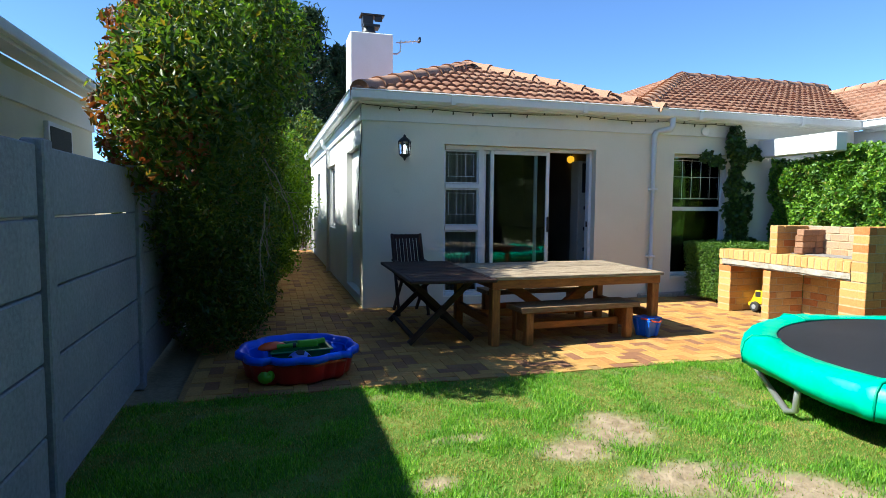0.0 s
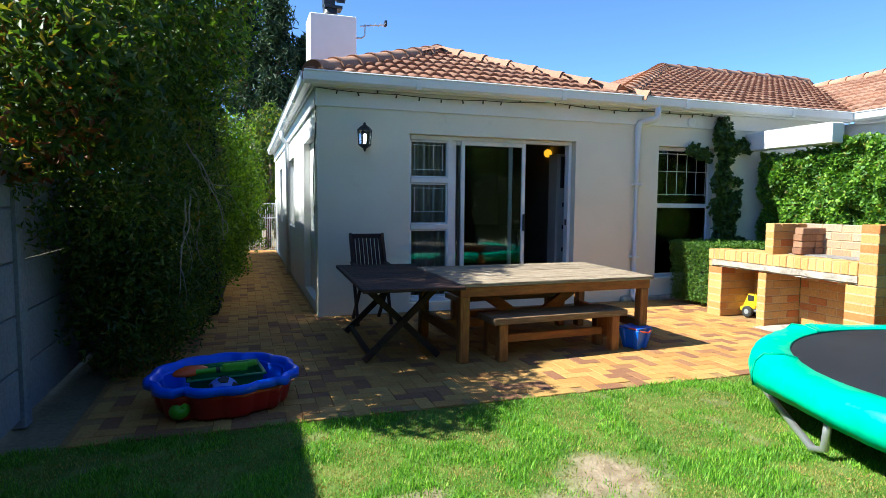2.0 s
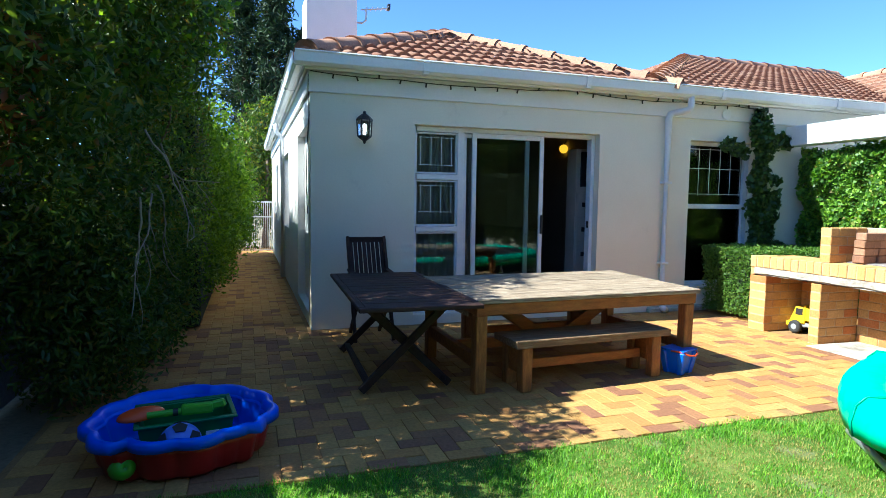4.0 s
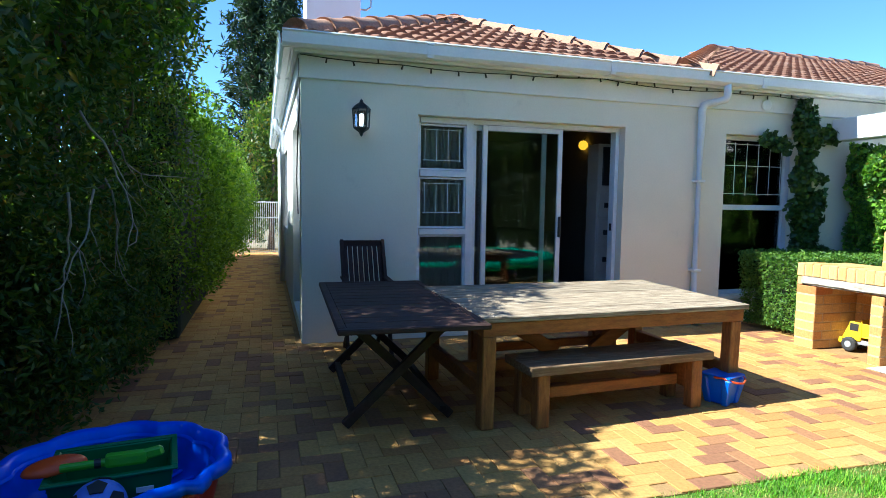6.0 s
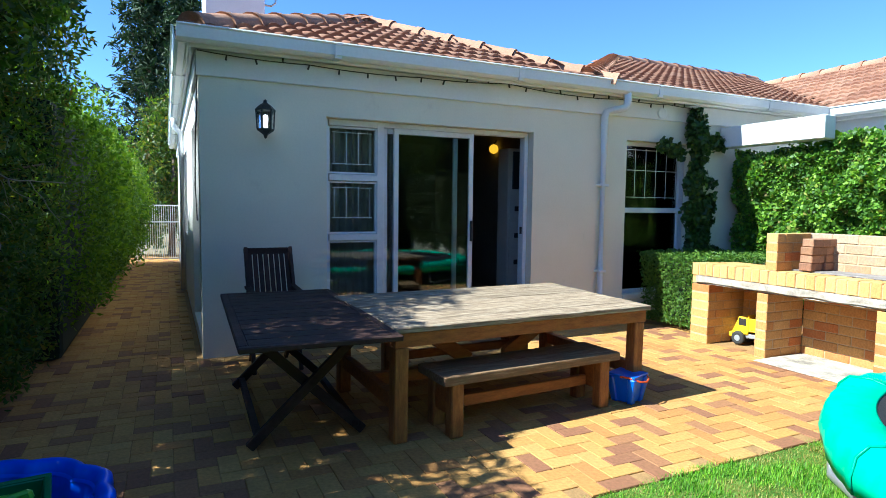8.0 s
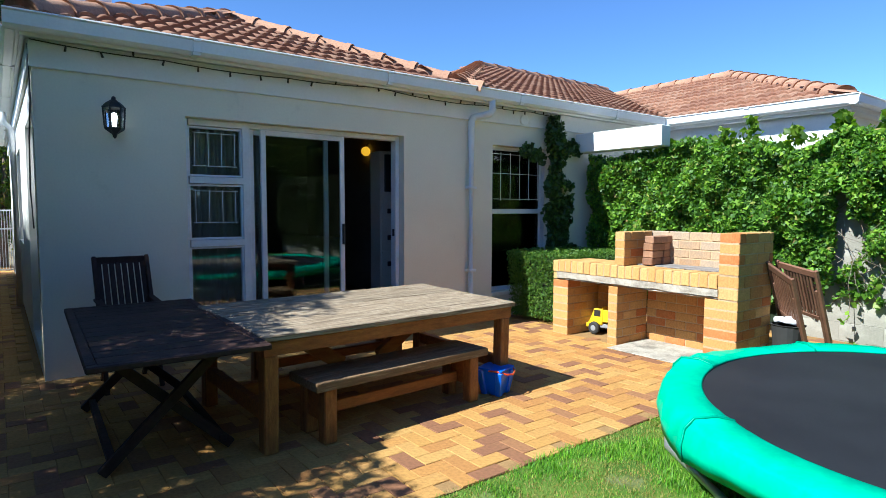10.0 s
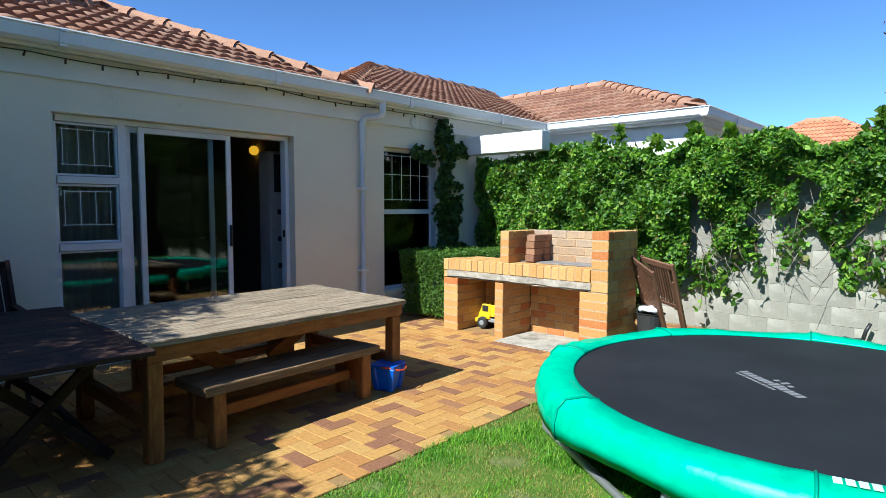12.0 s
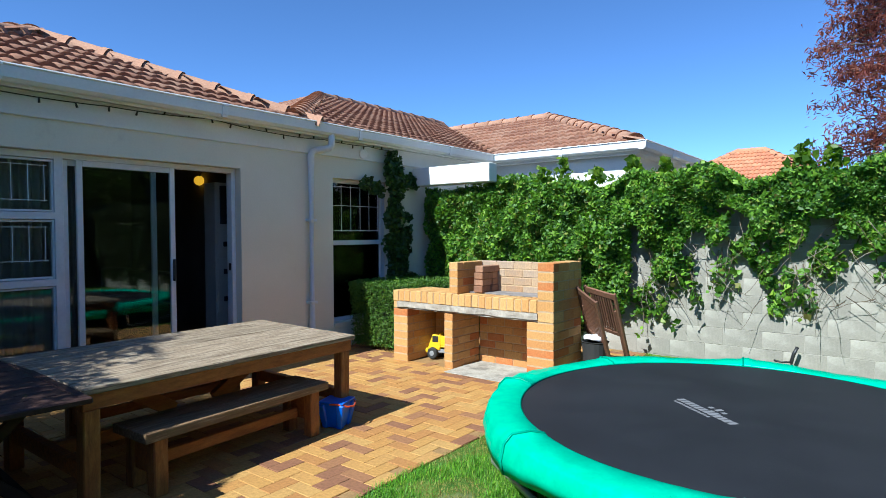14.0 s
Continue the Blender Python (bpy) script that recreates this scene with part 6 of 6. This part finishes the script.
# tall trees behind the garden, mirrored in the glass door
for at, h, w in (((-0.5, -7.0, 0), 7.5, 2.2), ((4.2, -7.6, 0), 8.2, 2.6), ((9.0, -7.0, 0), 7.6, 2.5), ((13.4, -4.6, 0), 8.4, 2.6), ((15.0, -8.5, 0), 9.0, 3.0), ((11.2, -6.2, 0), 8.0, 2.4)):
    big = thing("tree", "tall dark leafy tree standing behind the garden", "tree", at, group="trees behind the garden")
    branch(big, "trunk", [(0, 0, 0), (0.1, 0.05, h * 0.3), (0.0, 0.1, h * 0.75)], 0.2, 0.05)
    for k in range(6):
        a = 1.05 * k
        branch(big, "limb", wander((0.05, 0.05, h * (0.3 + 0.05 * k)), (math.cos(a), math.sin(a), 0.6), 6, w * 0.9, 0.2, 0.2), 0.06, 0.015, n=6)
    cl = [(random.uniform(-0.6, 0.6) * w, random.uniform(-0.5, 0.5) * w, h * random.uniform(0.25, 0.9), w * random.uniform(0.4, 0.6), w * random.uniform(0.4, 0.6), h * random.uniform(0.10, 0.17)) for k in range(14)]
    leaves("crown", clump_points(cl, 85, 0.5), 0.2, LEAF_TREE, big)["kind"] = "stuff"

# ---- lawn blades ----
n = 340000
gx, gy = rng.uniform(-0.05, 5.8, n), rng.uniform(1.0, EDGE_Y + 0.03, n)
gx[:30000], gy[:30000] = rng.uniform(6.9, 8.78, 30000), rng.uniform(1.6, 5.0, 30000)
bare_v = np.array([bareness(a, b) for a, b in zip(gx, gy)])
# lush tufts against straw-coloured thin turf
tuft = np.array([noise.noise((a * 2.3, b * 2.3, 9.1)) + 0.6 * noise.noise((a * 6.1, b * 6.1, 2.7)) for a, b in zip(gx, gy)])
lush = np.clip(tuft * 2.3 + 0.5, 0, 1)
keep = rng.uniform(size=n) > np.where(tuft > 0.28, bare_v * 0.45, bare_v * 0.88)
gx, gy, lush, bare_v = gx[keep], gy[keep], lush[keep], bare_v[keep]
straw = rng.uniform(size=len(gx)) > lush * 0.93 * (1 - 0.6 * bare_v) + 0.05


def blades(name, x, y, tall, material, label):
    n = len(x)
    h = rng.uniform(0.014, 0.029, n) * tall
    a = rng.uniform(0, 6.283, n)
    lean = rng.uniform(0.2, 0.95, n) * h
    w = rng.uniform(0.0018, 0.0034, n)
    z0 = np.full(n, -0.014)
    V = np.stack([np.stack([x - w * np.sin(a), y + w * np.cos(a), z0], 1), np.stack([x + w * np.sin(a), y - w * np.cos(a), z0], 1), np.stack([x + lean * np.cos(a), y + lean * np.sin(a), z0 + h], 1)], 1).reshape(-1, 3)
    me = bpy.data.meshes.new(name)
    me.vertices.add(3 * n)
    me.vertices.foreach_set("co", V.ravel())
    me.loops.add(3 * n)
    me.loops.foreach_set("vertex_index", np.arange(3 * n, dtype=np.int32))
    me.polygons.add(n)
    me.polygons.foreach_set("loop_start", np.arange(0, 3 * n, 3, dtype=np.int32))
    me.update(calc_edges=True)
    tagged(link(name, me, material), label, "grass", kind="stuff")


blades("grass", gx[~straw], gy[~straw], 0.75 + 0.6 * lush[~straw], GRASS, "short bright green lawn grass in uneven tufts")
blades("dry_grass", gx[straw], gy[straw], np.full(int(straw.sum()), 0.62), STRAW, "straw-coloured thin dry grass round the worn patches")

# ---- standpipe at the wall ----
tap = thing("standpipe", "short dark metal water pipe standing at the block wall", "pipe", (IVX - 0.12, 3.43, 0))
v, f = tube([(-0.0, 0, -0.02), (0, 0, 0.12), (0.0, -0.02, 0.2), (0.02, -0.05, 0.27)], 0.018, 8)
data_part("riser", v, f, BLACK, tap, smooth=True)
v, f = tube([(0, 0, 0.11), (0, 0.09, 0.10), (0, 0.16, 0.11)], 0.010, 8)
data_part("branch_pipe", v, f, BLACK, tap, smooth=True)

# ---- wall blocks ----
bl_me = None
for row in range(9):
    y = 0.4 + (0.2 if row % 2 else 0.0)
    while y < 5.9:
        if bl_me is None:
            bl = part("block", box((0, 0.003, 0.003), (0.05, 0.3885, 0.1885), 0.0015), BLOCK, iw)
            bl_me = bl.data
        else:
            bl = link("block", bl_me, None, iw)
        bl.location = (IVX + random.uniform(-0.0015, 0.0015), y, 0.19 * row)
        y += 0.39

# ---- pavers ----
PW = 0.105


def paver_mesh(horizontal):
    a, b = (2 * PW, PW) if horizontal else (PW, 2 * PW)
    bm = box((0.0015, 0.0015, -0.05), (a - 0.0015, b - 0.0015, 0.0), 0.0)
    topf = [f for f in bm.faces if f.normal.z > 0.9]
    bmesh.ops.bevel(bm, geom=list({e for f in topf for e in f.edges}), offset=0.003, segments=1, affect='EDGES')
    bmesh.ops.delete(bm, geom=[f for f in bm.faces if f.normal.z < -0.9], context='FACES_ONLY')
    return bm


me_h = part("paver", paver_mesh(True), PAVER, bed)
me_v = part("paver", paver_mesh(False), PAVER, bed)
used = {True: False, False: False}
fv, ff = {bed: [], passage: []}, {bed: [], passage: []}
count, lane = 0, 0
X0, Y0 = 0.34, EDGE_Y
for i in range(-2, 82):
    for j in range(-1, 134):
        k = (i - j) % 4
        if k not in (0, 2):
            continue
        x = X0 + i * PW
        y = Y0 + (j if k == 0 else j - 1) * PW
        hor = k == 0
        a, b = (2 * PW, PW) if hor else (PW, 2 * PW)
        in_patio = y > EDGE_Y - 0.01 and y + b < WALL_Y and x > 0.3 and x + a < 8.8
        in_pass = y + b >= WALL_Y and x + a < WALL_X and y < 19.0 and x > 0.3
        if not (in_patio or in_pass):
            continue
        if 6.70 < x < 7.4 and 5.12 < y < 7.1:
            continue
        z = random.uniform(-0.002, 0.002)
        root = bed if in_patio else passage
        src = me_h if hor else me_v
        if in_patio and 2.3 < x < 5.2 and y < 6.2 and count < 300:
            ob = src if not used[hor] else link("paver", src.data, None, bed)
            used[hor] = True
            ob.location = (x, y, z)
            count += 1
        elif in_pass and y < 12.0 and lane < 290:
            ob = link("paver", src.data, None, passage)
            ob.location = (x, y, z)
            lane += 1
        else:
            base = len(fv[root])
            fv[root] += [(v.co.x + x, v.co.y + y, v.co.z + z) for v in src.data.vertices]
            ff[root] += [tuple(base + q for q in p.vertices) for p in src.data.polygons]
for root in (bed, passage):
    ob = data_part("pavers", fv[root], ff[root], PAVER_FAR, root)
    ob["kind"] = "stuff"
